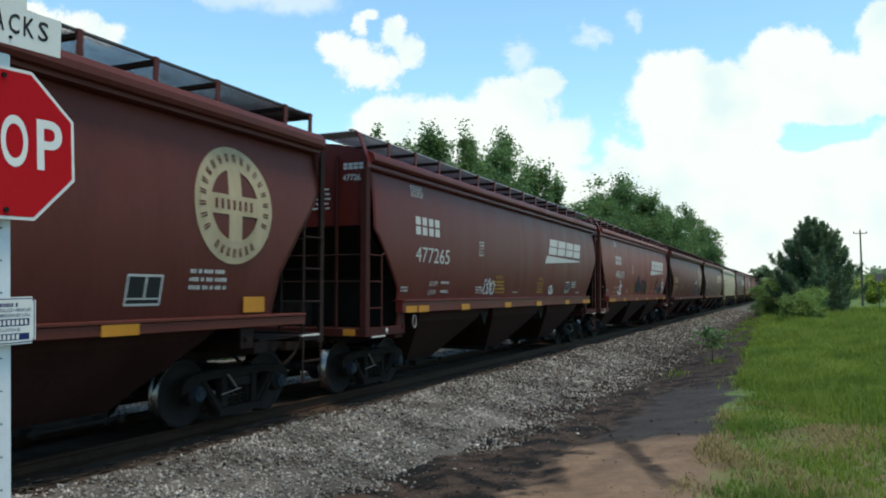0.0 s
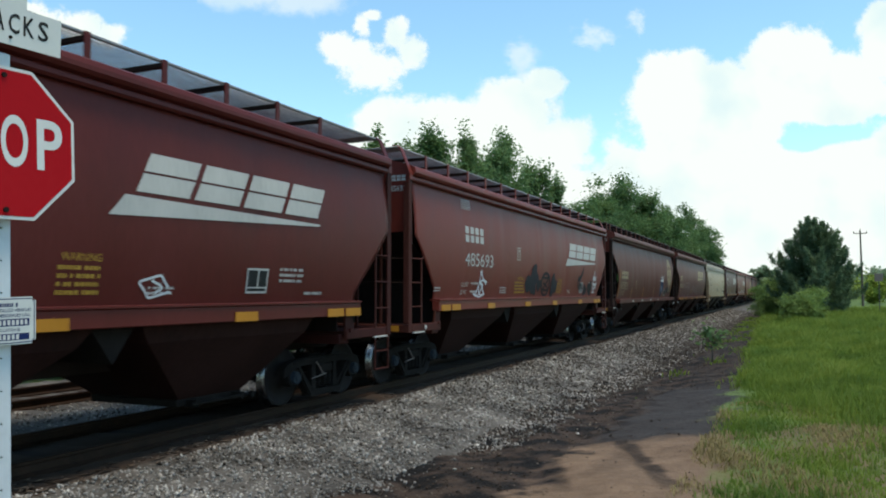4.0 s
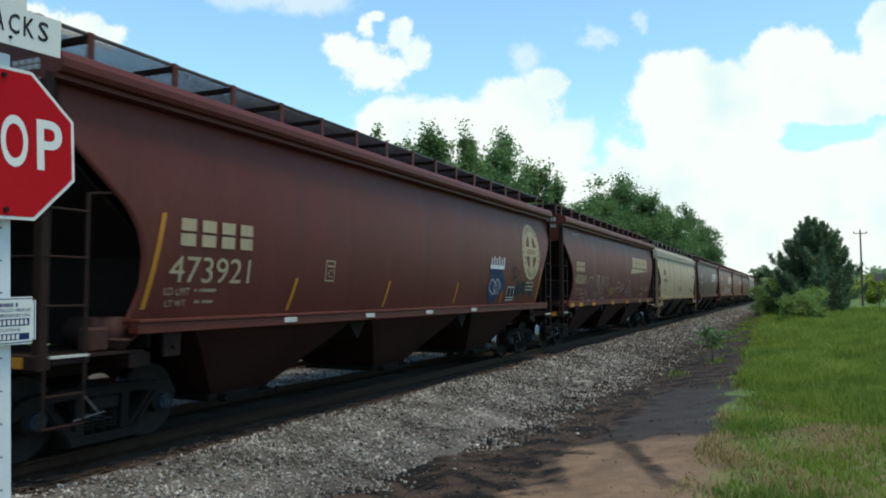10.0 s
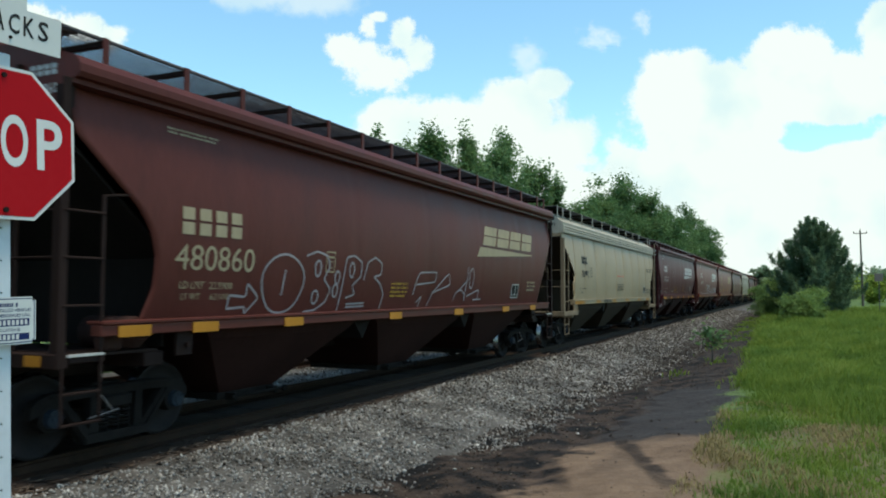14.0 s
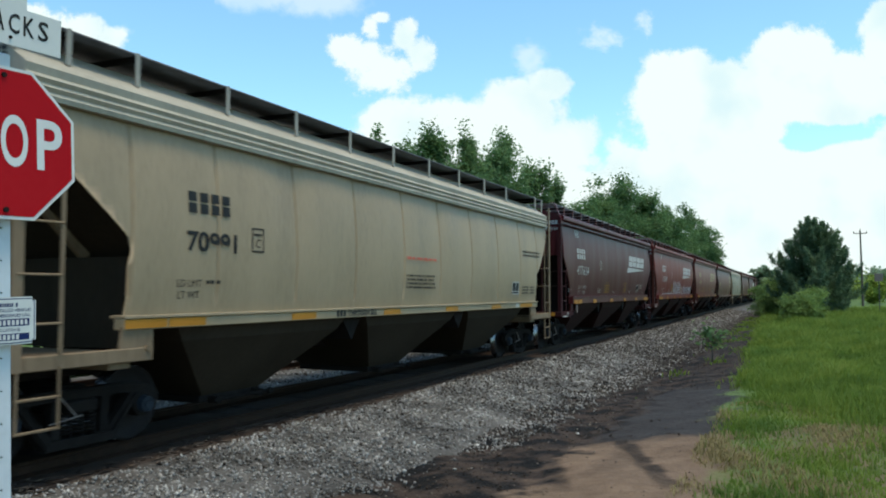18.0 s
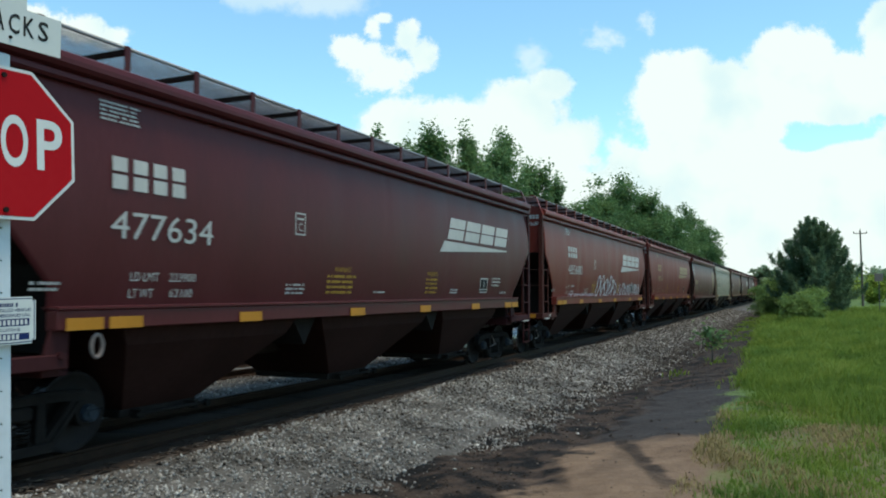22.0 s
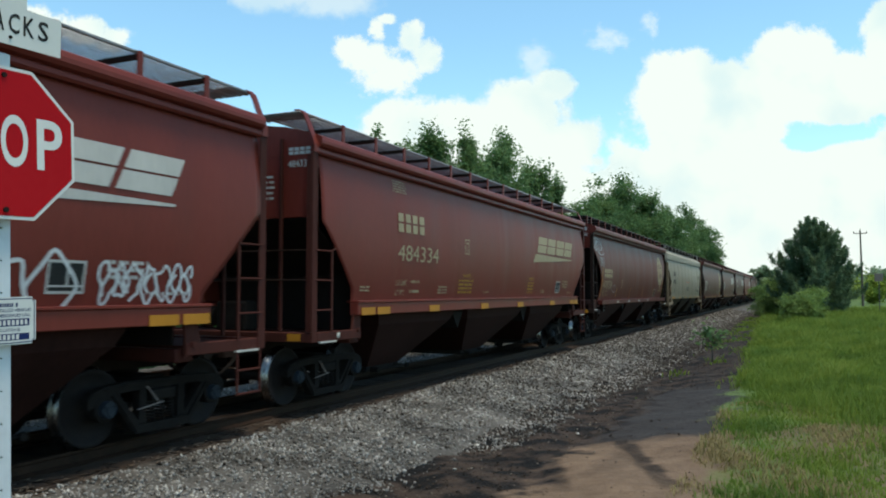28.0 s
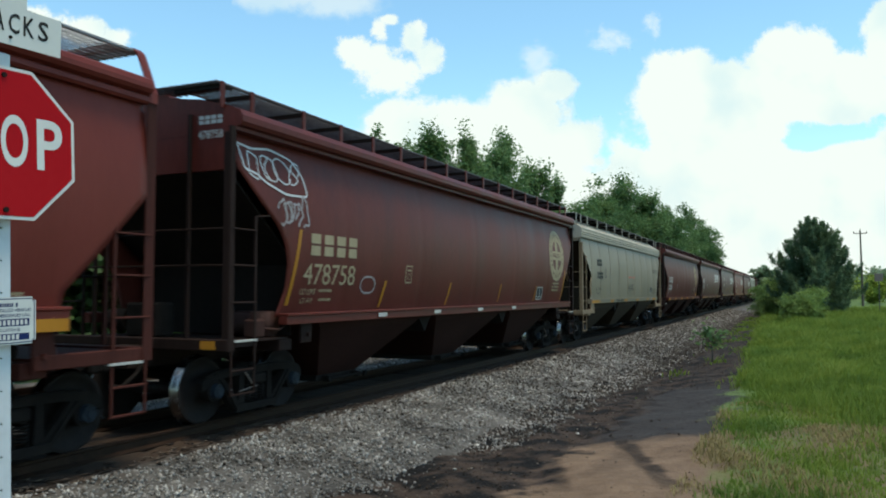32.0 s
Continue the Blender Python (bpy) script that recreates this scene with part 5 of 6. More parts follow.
            blot(car, k, 14.46, 1.92, 0.55, 0.56, 9, M_SPRAYBLACK, 1)
            sprayed(car, k, [bent((15.08, 2.2), (15.10, 2.56)), bent((14.86, 2.2), (14.92, 2.38), (15.0, 2.2), (15.15, 2.36), (15.25, 2.18), (15.33, 2.34)), bent((14.83, 2.15), (15.1, 2.05), (15.42, 2.12), (15.2, 1.95)), bent((14.9, 2.1), (15.0, 1.85), (15.2, 2.0), (15.36, 1.92)), bent((14.84, 1.78), (15.12, 1.80))], 0.07, M_SPRAY, "pale sprayed graffiti strokes")
        if i == 3:
            blot(car, k, L - 2.35, 1.9, 1.5, 0.42, 19, M_SPRAYBLACK, 3, lift=0.0035)
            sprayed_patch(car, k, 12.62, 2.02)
            graffiti(car, k, L - 3.2, 2.28, 0.35, 0.3, 1, 22, M_SPRAYBLACK, 0.05)
        if i == 4:
            sprayed(car, k, [bent((2.55, 1.58), (2.56, 1.76), (2.9, 1.73), (2.9, 1.92), (3.18, 1.72), (2.92, 1.50), (2.92, 1.60), (2.55, 1.58)), ring(3.70, 1.92, 0.50, 0.42), bent((3.72, 2.12), (3.68, 1.75)),
                             bent((4.22, 2.34), (4.5, 2.42), (4.8, 2.36), (4.88, 2.2), (4.74, 2.0), (4.96, 1.84), (4.86, 1.64), (4.6, 1.52), (4.3, 1.5)), ring(4.55, 2.16, 0.08, 0.12), ring(4.55, 1.72, 0.08, 0.10), ring(5.12, 2.03, 0.07, 0.10), ring(5.10, 1.82, 0.07, 0.10),
                             bent((5.25, 1.5), (5.35, 2.36), (5.6, 2.4), (5.86, 2.3), (5.86, 2.06), (5.6, 1.9), (5.72, 1.76), (5.45, 1.7)), ring(5.55, 2.16, 0.07, 0.12), bent((5.95, 2.0), (6.05, 2.3), (6.3, 2.4), (6.56, 2.3), (6.54, 2.1), (6.3, 2.06), (6.56, 1.94), (6.72, 1.75), (6.66, 1.5)),
                             bent((5.5, 1.60), (6.1, 1.61)), bent((5.5, 1.55), (6.1, 1.56)), bent((7.9, 1.75), (8.0, 2.05), (8.12, 2.18), (8.9, 2.2), (8.86, 2.0), (8.0, 1.94)), bent((8.6, 1.52), (8.8, 1.8), (9.5, 2.2), (9.62, 1.95), (8.76, 1.78)), bent((8.1, 1.6), (8.3, 1.72), (8.2, 1.5)),
                             ring(10.2, 1.6, 0.3, 0.24, 0.0, 3.14), bent((10.1, 1.8), (10.5, 2.05), (10.46, 1.6), (10.56, 2.36)), ring(10.78, 2.1, 0.13, 0.22), bent((10.6, 1.7), (11.3, 1.86), (11.26, 1.62)), bent((11.0, 1.62), (11.5, 1.63))], 0.032, M_SPRAYDIM, "thin grey sprayed outline graffiti")
            lines(car, k, 7.35, 1.82, 0.7, 0.30, 4, M_WARN, 9)
        if i == 7:
            graffiti(car, k, 8.75, 1.93, 3.3, 0.85, 5, 41, M_SPRAY, 0.06)
            graffiti(car, k, 12.5, 1.84, 3.0, 0.62, 6, 44, M_SPRAY, 0.045)
            graffiti(car, k, 15.0, 1.90, 1.4, 0.45, 7, 48, M_SPRAY, 0.035)
            graffiti(car, k, 5.0, 1.66, 3.4, 0.16, 9, 47, M_SPRAY, 0.03)
        if i == 9:
            sprayed(car, k, [bent((0.22, 3.78), (0.3, 3.46), (0.55, 3.42), (0.75, 3.32), (1.2, 3.2), (1.74, 3.22), (1.66, 3.5), (1.4, 3.74), (0.9, 3.82), (0.5, 3.76), (0.22, 3.8))], 0.03, M_SPRAY, 'pale sprayed graffiti outline')
            graffiti(car, k, 0.98, 3.53, 1.25, 0.42, 4, 51, M_SPRAY, 0.022)
            graffiti(car, k, 1.35, 2.95, 0.75, 0.45, 4, 53, M_SPRAYDIM, 0.035)
            graffiti(car, k, 3.6, 1.92, 0.4, 0.42, 1, 55, M_SPRAYDIM, 0.03)


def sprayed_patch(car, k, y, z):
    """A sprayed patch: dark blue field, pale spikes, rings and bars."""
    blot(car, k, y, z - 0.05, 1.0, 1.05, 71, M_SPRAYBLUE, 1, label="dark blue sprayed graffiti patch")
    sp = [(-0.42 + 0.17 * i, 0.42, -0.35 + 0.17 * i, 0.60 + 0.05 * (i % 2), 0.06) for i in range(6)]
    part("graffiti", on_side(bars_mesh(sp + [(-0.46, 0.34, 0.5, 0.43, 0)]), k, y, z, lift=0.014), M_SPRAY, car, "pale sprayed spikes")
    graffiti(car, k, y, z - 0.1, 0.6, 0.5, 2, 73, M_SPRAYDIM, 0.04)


def travelled(t):
    """Metres gone along the track since 16 s."""
    u = (t - 16) / 16
    return 6.65 * (11.48118 * u + 0.69628 * u * u - 0.30609 * u ** 3)


def motions():
    for car, s in CARS:
        walk(car, [(t, pose(TRACK_X, s - travelled(t), 0)) for t in range(33)])
    times = [0.1 * i for i in range(321)]
    for k, w in enumerate(WHEELS):
        y = w.matrix_basis.translation.y
        if k >= 44:
            continue
        walk(w, [(t, pose(0, y, 0.457, math.degrees(travelled(t) / 0.457))) for t in times])
    for ob, m0, m1 in DRIFTS:
        walk(ob, [(0.0, m0), (32.0, m1)])


# ---- crossing signs ----
def build_signs():
    # a white post whose plates face the road along x; its space has x to the right, y up and z towards the reader
    m2 = Matrix.Translation((-3.5204, 2.557, 2.535)) @ Matrix.Rotation(radians(82.8), 4, "Z") @ pose(0, 0, 0, 90, 0, 0)
    post = tagged(empty("crossing_post", m2 @ pose(0.045, -0.5, 0, 0, 0, 1.9)), "white painted post carrying crossing signs", "sign post")
    bm = bmesh.new()
    box(bm, -0.085, 0.035, -2.6, 0.95, -0.15, -0.036, 0.006)
    part("post", bm, M_POLE, post)
    for y in np.arange(-2.0, 0.1, 0.16):
        bm = bmesh.new()
        rod(bm, (-0.015, y, -0.037), (-0.015, y, -0.0345), 0.005, 8)
        part("bolt_hole", bm, M_STEEL, post)
    stop = tagged(empty("stop_sign", m2 @ pose(0, 0, 0, -2.9, 0, 0.95)), "red octagonal stop sign with white border and letters", "stop sign")

    def octagon(r, z0, z1):
        def fill(bm):
            pts = [(r / math.cos(math.pi / 8) * math.cos(math.pi / 8 + i * math.pi / 4), r / math.cos(math.pi / 8) * math.sin(math.pi / 8 + i * math.pi / 4)) for i in range(8)]
            a = [bm.verts.new((x, y, z0)) for x, y in pts]
            b = [bm.verts.new((x, y, z1)) for x, y in pts]
            bm.faces.new(a[::-1])
            bm.faces.new(b)
            for i in range(8):
                bm.faces.new((a[i], a[(i + 1) % 8], b[(i + 1) % 8], b[i]))
        return fill
    part("border", bm_mesh("border", octagon(0.381, -0.003, 0.0), M_SIGNWHITE), M_SIGNWHITE, stop, "white reflective border")
    part("face", bm_mesh("face", octagon(0.364, 0.001, 0.0025), M_SIGNRED), M_SIGNRED, stop, "red reflective face")
    for ch, x in zip("STOP", (-0.305, -0.122, 0.060, 0.243)):
        part("letter", text_mesh(ch, 0.262, 0.006, 1.0, 0.137), M_SIGNWHITE, stop, "white letter").matrix_basis = pose(x, 0.012, 0.004)
    for y in (0.335, -0.335):
        bm = bmesh.new()
        rod(bm, (0.012, y, -0.05), (0.012, y, 0.012), 0.013, 10)
        part("bolt", bm, M_STEEL, stop)
    # plate over it, stepped to a narrow upper part
    pl = tagged(empty("tracks_plate", m2 @ pose(0, 0.586, 0.004)), "white stepped plate with black letters", "sign")
    bm = bmesh.new()
    prism(bm, [(-0.287, -0.10), (0.287, -0.10), (0.287, 0.096), (0.102, 0.096), (0.102, 0.30), (-0.102, 0.30), (-0.102, 0.096), (-0.287, 0.096)], -0.003, 0.0, axis="x")
    for v in bm.verts:
        v.co = (v.co.y, v.co.z, v.co.x)
    bmesh.ops.recalc_face_normals(bm, faces=bm.faces[:])
    part("plate", bm, M_SIGNWHITE, pl)
    for k, ch in enumerate("TRACKS"):
        part("letter", text_mesh(ch, 0.102, 0.002, 1.0, 0.056), M_BLACK, pl, "black letter").matrix_basis = pose(-0.188 + 0.0755 * k, 0.012, 0.002)
    bm = bmesh.new()
    rod(bm, (0.022, -0.062, -0.05), (0.022, -0.062, 0.006), 0.009, 10)
    part("bolt", bm, M_STEEL, pl)
    # emergency notice below
    em = tagged(empty("emergency_notice", m2 @ pose(0.04, -0.878, 0.006, 0, 0, 1.5)), "small white notice with blue panels and border", "sign")
    bm = bmesh.new()
    box(bm, -0.153, 0.153, -0.117, 0.117, -0.003, 0.0)
    bmesh.ops.bevel(bm, geom=[e for e in bm.edges if abs(e.verts[0].co.z - e.verts[1].co.z) > 0.002], offset=0.018, segments=4, affect="EDGES")
    part("plate", bm, M_SIGNWHITE, em)
    bm = bmesh.new()
    rod(bm, (-0.02, 0.0, -0.06), (-0.02, 0.0, -0.003), 0.008, 8)
    part("bolt", bm, M_STEEL, em)
    blue = paint("blue_sign_ink", (0.01, 0.02, 0.09), 0.5, 0.1)
    bm = bmesh.new()
    box(bm, -0.146, 0.146, -0.110, 0.110, 0.001, 0.0015)
    bmesh.ops.bevel(bm, geom=[e for e in bm.edges if abs(e.verts[0].co.z - e.verts[1].co.z) > 0.0003], offset=0.013, segments=4, affect="EDGES")
    part("rim", bm, blue, em)
    bm = bmesh.new()
    box(bm, -0.141, 0.141, -0.105, 0.105, 0.002, 0.0025)
    bmesh.ops.bevel(bm, geom=[e for e in bm.edges if abs(e.verts[0].co.z - e.verts[1].co.z) > 0.0003], offset=0.010, segments=4, affect="EDGES")
    part("field", bm, M_SIGNWHITE, em)
    for y0, y1 in ((-0.026, 0.010), (-0.095, -0.062)):
        part("blue_panel", bars_mesh([(-0.12, y0, 0.118, y1, 0)]), blue, em, "dark blue number panel").matrix_basis = pose(0, 0, 0.0035)
    rng = random.Random(4)
    rows = []
    for y, h in ((0.078, 0.018),):
        x = -0.12
        while x < 0.05:
            w = rng.uniform(0.006, 0.010)
            rows.append((x, y - h / 2, x + w, y + h / 2, 0))
            x += w + rng.choice((0.003, 0.003, 0.012))
    tagged(part("small_lettering", bars_mesh(rows), blue, em), kind="stuff").matrix_basis = pose(0, 0, 0.0035)
    for words, y, x1, w in (("STALLED VEHICLES", 0.052, 0.126, 0.165), ("EMERGENCIES CALL", 0.027, 0.123, 0.165), ("LOCATION ID", -0.044, 0.073, 0.11)):
        part("lettering", text_mesh(words, 0.016, 0.0004, 1.0, w), blue, em, "dark blue lettering").matrix_basis = pose(x1 - w / 2, y, 0.0035)
    rows = []
    for y, k in ((-0.008, 10), (-0.0785, 8)):
        rows += [(-0.10 + 0.0215 * i, y - 0.012, -0.086 + 0.0215 * i, y + 0.012, 0) for i in range(k)]
    tagged(part("panel_lettering", bars_mesh(rows), M_SIGNWHITE, em), kind="stuff").matrix_basis = pose(0, 0, 0.0045)


# ---- plants ----
def at(px, py, depth):
    """The place seen through a point of the picture at a depth along the view."""
    v = Vector(((px - 784) / FOCAL * depth, -(py - 441) / FOCAL * depth, -depth))
    return CAM @ v


def leaf_quads(P, size, rng, flat=0.5, long=1.5):
    """A leaf-sized folded quad at each point."""
    n = len(P)
    d = rng.normal(size=(n, 3))
    d[:, 2] *= flat
    d /= np.linalg.norm(d, axis=1, keepdims=True)
    e = np.cross(d, rng.normal(size=(n, 3)))
    e /= np.linalg.norm(e, axis=1, keepdims=True)
    s = size * rng.uniform(0.6, 1.3, n)[:, None]
    a, b = d * s * long, e * s
    V = np.stack([P - a, P + b * 0.8, P + a, P - b * 0.8], 1).reshape(-1, 3)
    F = np.arange(4 * n).reshape(-1, 4)
    return V, F


def limb_mesh(limbs, sides=6):
    V, F = [], []
    k = 0
    for pts in limbs:
        for (p, r), (q, r2) in zip(pts, pts[1:]):
            p, q = np.array(p, float), np.array(q, float)
            d = (q - p) / (np.linalg.norm(q - p) + 1e-9)
            u = np.cross(d, [0.3, 1, 0.2])
            u /= np.linalg.norm(u)
            w = np.cross(d, u)
            t = np.linspace(0, 2 * math.pi, sides, endpoint=False)[:, None]
            ring = np.cos(t) * u + np.sin(t) * w
            V += [p + ring * r, q + ring * r2]
            i = np.arange(sides)
            j = (i + 1) % sides
            F.append(np.stack([k + i, k + j, k + sides + j, k + sides + i], 1))
            k += 2 * sides
    return np.concatenate(V), np.concatenate(F)


def tree(name, loc, h, w, seed, leaf=None, label="", category="tree", leaves=5000, size=0.16, spread=0.5, low=0.18, group="", tall=0.7):
    """Trunk, limbs and a crown of leaf clumps with gaps."""
    rng = np.random.default_rng(seed)
    ob = tagged(empty(name, Matrix.Translation(loc)), label, category, group)
    lean = rng.normal(0, 0.03, 2) * h
    top = np.array([lean[0], lean[1], h * 0.93])
    trunk = [((top[0] * f, top[1] * f, h * 0.93 * f), 0.018 * h * (1 - f * 0.9) + 0.01) for f in np.linspace(-0.03, 1, 7)]
    limbs, tips = [trunk], []
    nl = int(12 + h)
    for i in range(nl):
        f = low + (0.95 - low) * (i + rng.random()) / nl
        a = rng.uniform(0, 6.28)
        reach = w / 2 * (math.sin(math.pi * min(0.98, 0.15 + 0.8 * (f - low) / (1 - low))) ** 0.7) * rng.uniform(0.6, 1.1)
        p = np.array([top[0] * f, top[1] * f, h * 0.93 * f])
        q = p + np.array([math.cos(a) * reach, math.sin(a) * reach, reach * spread * rng.uniform(0.5, 1.3)])
        mid = (p + q) / 2 + np.array([0, 0, 0.08 * reach])
        r = 0.006 * h * (1.1 - f)
        limbs.append([(p, r + 0.01), (mid, r * 0.6 + 0.008), (q, 0.006)])
        tips += [mid, q, (mid + q) / 2]
        for k in range(3):
            t2 = q + rng.normal(0, 0.22 * reach + 0.15, 3)
            limbs.append([(mid, r * 0.4 + 0.005), (t2, 0.004)])
            tips.append(t2)
    tips.append(top + np.array([0, 0, 0.05 * h]))
    V, F = limb_mesh(limbs)
    part("trunk", from_np("trunk", V, F, M_BARK, True), M_BARK, ob)
    tips = np.array(tips)
    n = leaves
    c = rng.integers(0, len(tips), n)
    tips = np.concatenate([tips, [top * f for f in np.linspace(low + 0.1, 1, 24)]])
    c = rng.integers(0, len(tips), n)
    rad = rng.uniform(0.03, 0.075, len(tips)) * w + 0.12
    P = tips[c] + rng.normal(size=(n, 3)) * rad[c][:, None] * np.array([1, 1, tall])
    V, F = leaf_quads(P, size, rng)
    part("crown", from_np("crown", V, F, leaf or M_LEAF), leaf or M_LEAF, ob)
    return ob


def pine(name, loc, h, w, seed, label, leaves=16000):
    rng = np.random.default_rng(seed)
    ob = tagged(empty(name, Matrix.Translation(loc)), label, "pine tree")
    limbs = [[((0, 0, -0.1), 0.16), ((0.05, 0, h * 0.5), 0.09), ((0, 0, h * 0.97), 0.015)]]
    P, D = [], []
    for lev in np.linspace(0.04, 0.96, 25):
        reach0 = w / 2 * (1 - lev) ** 0.92 * (0.75 + 0.25 * min(1, lev * 6))
        for k in range(int(9 - 4 * lev)):
            a = rng.uniform(0, 6.28)
            r = reach0 * rng.uniform(0.66, 1.18) + 0.12
            up = 0.25 + 0.5 * lev + rng.uniform(-0.08, 0.12)
            p = np.array([0, 0, h * lev])
            q = p + np.array([math.cos(a) * r, math.sin(a) * r, r * up])
            limbs.append([(p, 0.035), (p + (q - p) * 0.6 - [0, 0, 0.05 * r], 0.02), (q, 0.006)])
            m = int(leaves / 150)
            f = rng.random(m) ** 0.6
            base = p + (q - p) * f[:, None]
            P.append(base + rng.normal(0, 0.12 + 0.09 * r * (1 - f)[:, None] * 1.2, (m, 3)) + np.array([0, 0, 0.08]))
            # upright shoots at the tip
            s = rng.random((m // 4, 1))
            P.append(q + np.array([math.cos(a) * 0.2, math.sin(a) * 0.2, 0.65]) * s + rng.normal(0, 0.05, (m // 4, 3)))
    s = rng.random((260, 1))
    P.append(np.array([0, 0, h * 0.9]) + np.array([0, 0, h * 0.12]) * s + rng.normal(0, 0.1, (260, 3)) * (1.1 - s))
    P = np.concatenate(P)
    V, F = limb_mesh(limbs)
    part("trunk", from_np("trunk", V, F, M_BARK, True), M_BARK, ob)
    V, F = leaf_quads(P, 0.036, rng, 1.0, 5.0)
    part("crown", from_np("crown", V, F, M_NEEDLE), M_NEEDLE, ob)


def on_ground(px, depth):
    p = at(px, 517, depth)
    return (p.x, p.y, float(ground_z(p.x, p.y)) - 0.03)


def build_plants():
    # the wood beyond the tracks
    wood = [(673, 226, 45, 1.1), (722, 250, 52, 2.6), (764, 221, 60, 3.8), (800, 275, 62, 3.6), (834, 218, 62, 2.8), (864, 262, 64, 3.6), (897, 226, 66, 3.2), (935, 283, 68, 3.8), (977, 308, 72, 1.8), (925, 325, 60, 4.4), (850, 318, 58, 5), (780, 300, 56, 4.6), (955, 345, 70, 3.0),
            (1052, 348, 96, 5.4), (1090, 334, 100, 7.2), (1126, 346, 108, 5.6), (1157, 342, 118, 2.6), (1188, 366, 130, 6.0), (1222, 372, 150, 6.2), (1245, 408, 175, 6.4), (1262, 446, 215, 6.0), (1066, 388, 92, 5.5), (1140, 396, 108, 8), (1205, 418, 135, 8)]
    for i, (px, py, dep, w) in enumerate(wood):
        b = on_ground(px, dep)
        t = at(px, py, dep)
        tree("tree", b, t.z - b[2], w, 300 + i, leaves=14000 if i < 13 else 17000, size=0.09 if i < 13 else 0.125, spread=1.1, tall=1.3 if i < 13 else 0.8, label="tall green broadleaf tree in a wood behind the tracks", group="trees of the wood", low=0.12 if i > 12 else 0.2)
    # thicket beyond the far track
    for i in range(9):
        y = 4 + i * 4.6
        tree("bush", (-20.0 - (i * 37 % 5) * 0.5, y, -0.85), 6.3 + (i * 13 % 7) * 0.15, 6.4, 400 + i, M_THICKET, "leafy green bush beyond the far track", "bush", 9500, 0.16, low=0.03, group="bushes beyond the far track")
    # bushes that hide the far end of the train
    for i, (px, py, dep, w) in enumerate([(1368, 494, 66, 2.4), (1402, 490, 64, 3.2), (1440, 516, 50, 1.9), (1412, 532, 48, 1.5), (1350, 508, 74, 1.6), (1468, 530, 60, 2.2)]):
        b = on_ground(px, dep)
        tree("bush", b, at(px, py, dep).z - b[2], w, 430 + i, M_BUSH, "dense green roadside bush", "bush", 10000, 0.055, low=0.03, group="bushes at the grass edge")
    b = on_ground(1441, 60)
    pine("pine_tree", b, at(1441, 397, 60).z - b[2], 7.5, 77, "dark green bushy pine tree in the grass", 52000)
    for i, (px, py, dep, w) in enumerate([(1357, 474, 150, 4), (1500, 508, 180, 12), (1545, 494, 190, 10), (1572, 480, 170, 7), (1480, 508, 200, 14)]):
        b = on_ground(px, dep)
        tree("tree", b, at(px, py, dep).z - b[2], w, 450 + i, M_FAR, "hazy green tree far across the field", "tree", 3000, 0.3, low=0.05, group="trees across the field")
    b = on_ground(1545, 110)
    tree("bush", b, at(1542, 502, 110).z - b[2], 6, 470, M_YBUSH, "bright yellow-green bush far across the field", "bush", 2500, 0.16, low=0.03)
    # a sapling at the foot of the ballast
    b = on_ground(1259, 24.5)
    tree("sapling", b, 1.15, 0.34, 480, M_LEAF, "small leafy sapling growing at the ballast edge", "sapling", 150, 0.06, low=0.55)


def blades(name, x, y, h, rng, material, label, width=0.008):
    n = len(x)
    a = rng.uniform(0, 6.28, n)
    lean = rng.uniform(0.2, 0.95, n) * h
    z = ground_z(x, y) - 0.02
    w = width * rng.uniform(0.7, 1.5, n) * (1 + y / 18)
    dx, dy = np.cos(a), np.sin(a)
    b0 = np.stack([x - dy * w, y + dx * w, z], 1)
    b1 = np.stack([x + dy * w, y - dx * w, z], 1)
    m0 = np.stack([x - dy * w * 0.8 + dx * lean * 0.35, y + dx * w * 0.8 + dy * lean * 0.35, z + h * 0.6], 1)
    m1 = np.stack([x + dy * w * 0.8 + dx * lean * 0.35, y - dx * w * 0.8 + dy * lean * 0.35, z + h * 0.6], 1)
    t = np.stack([x + dx * lean, y + dy * lean, z + h], 1)
    V = np.stack([b0, b1, m1, m0, t], 1).reshape(-1, 3)
    k = 5 * np.arange(n)[:, None]
    F = np.concatenate([k + np.array([0, 1, 2]), k + np.array([0, 2, 3]), k + np.array([3, 2, 4])])
    tagged(new(name, from_np(name, V, F, material)), label, "grass", kind="stuff")


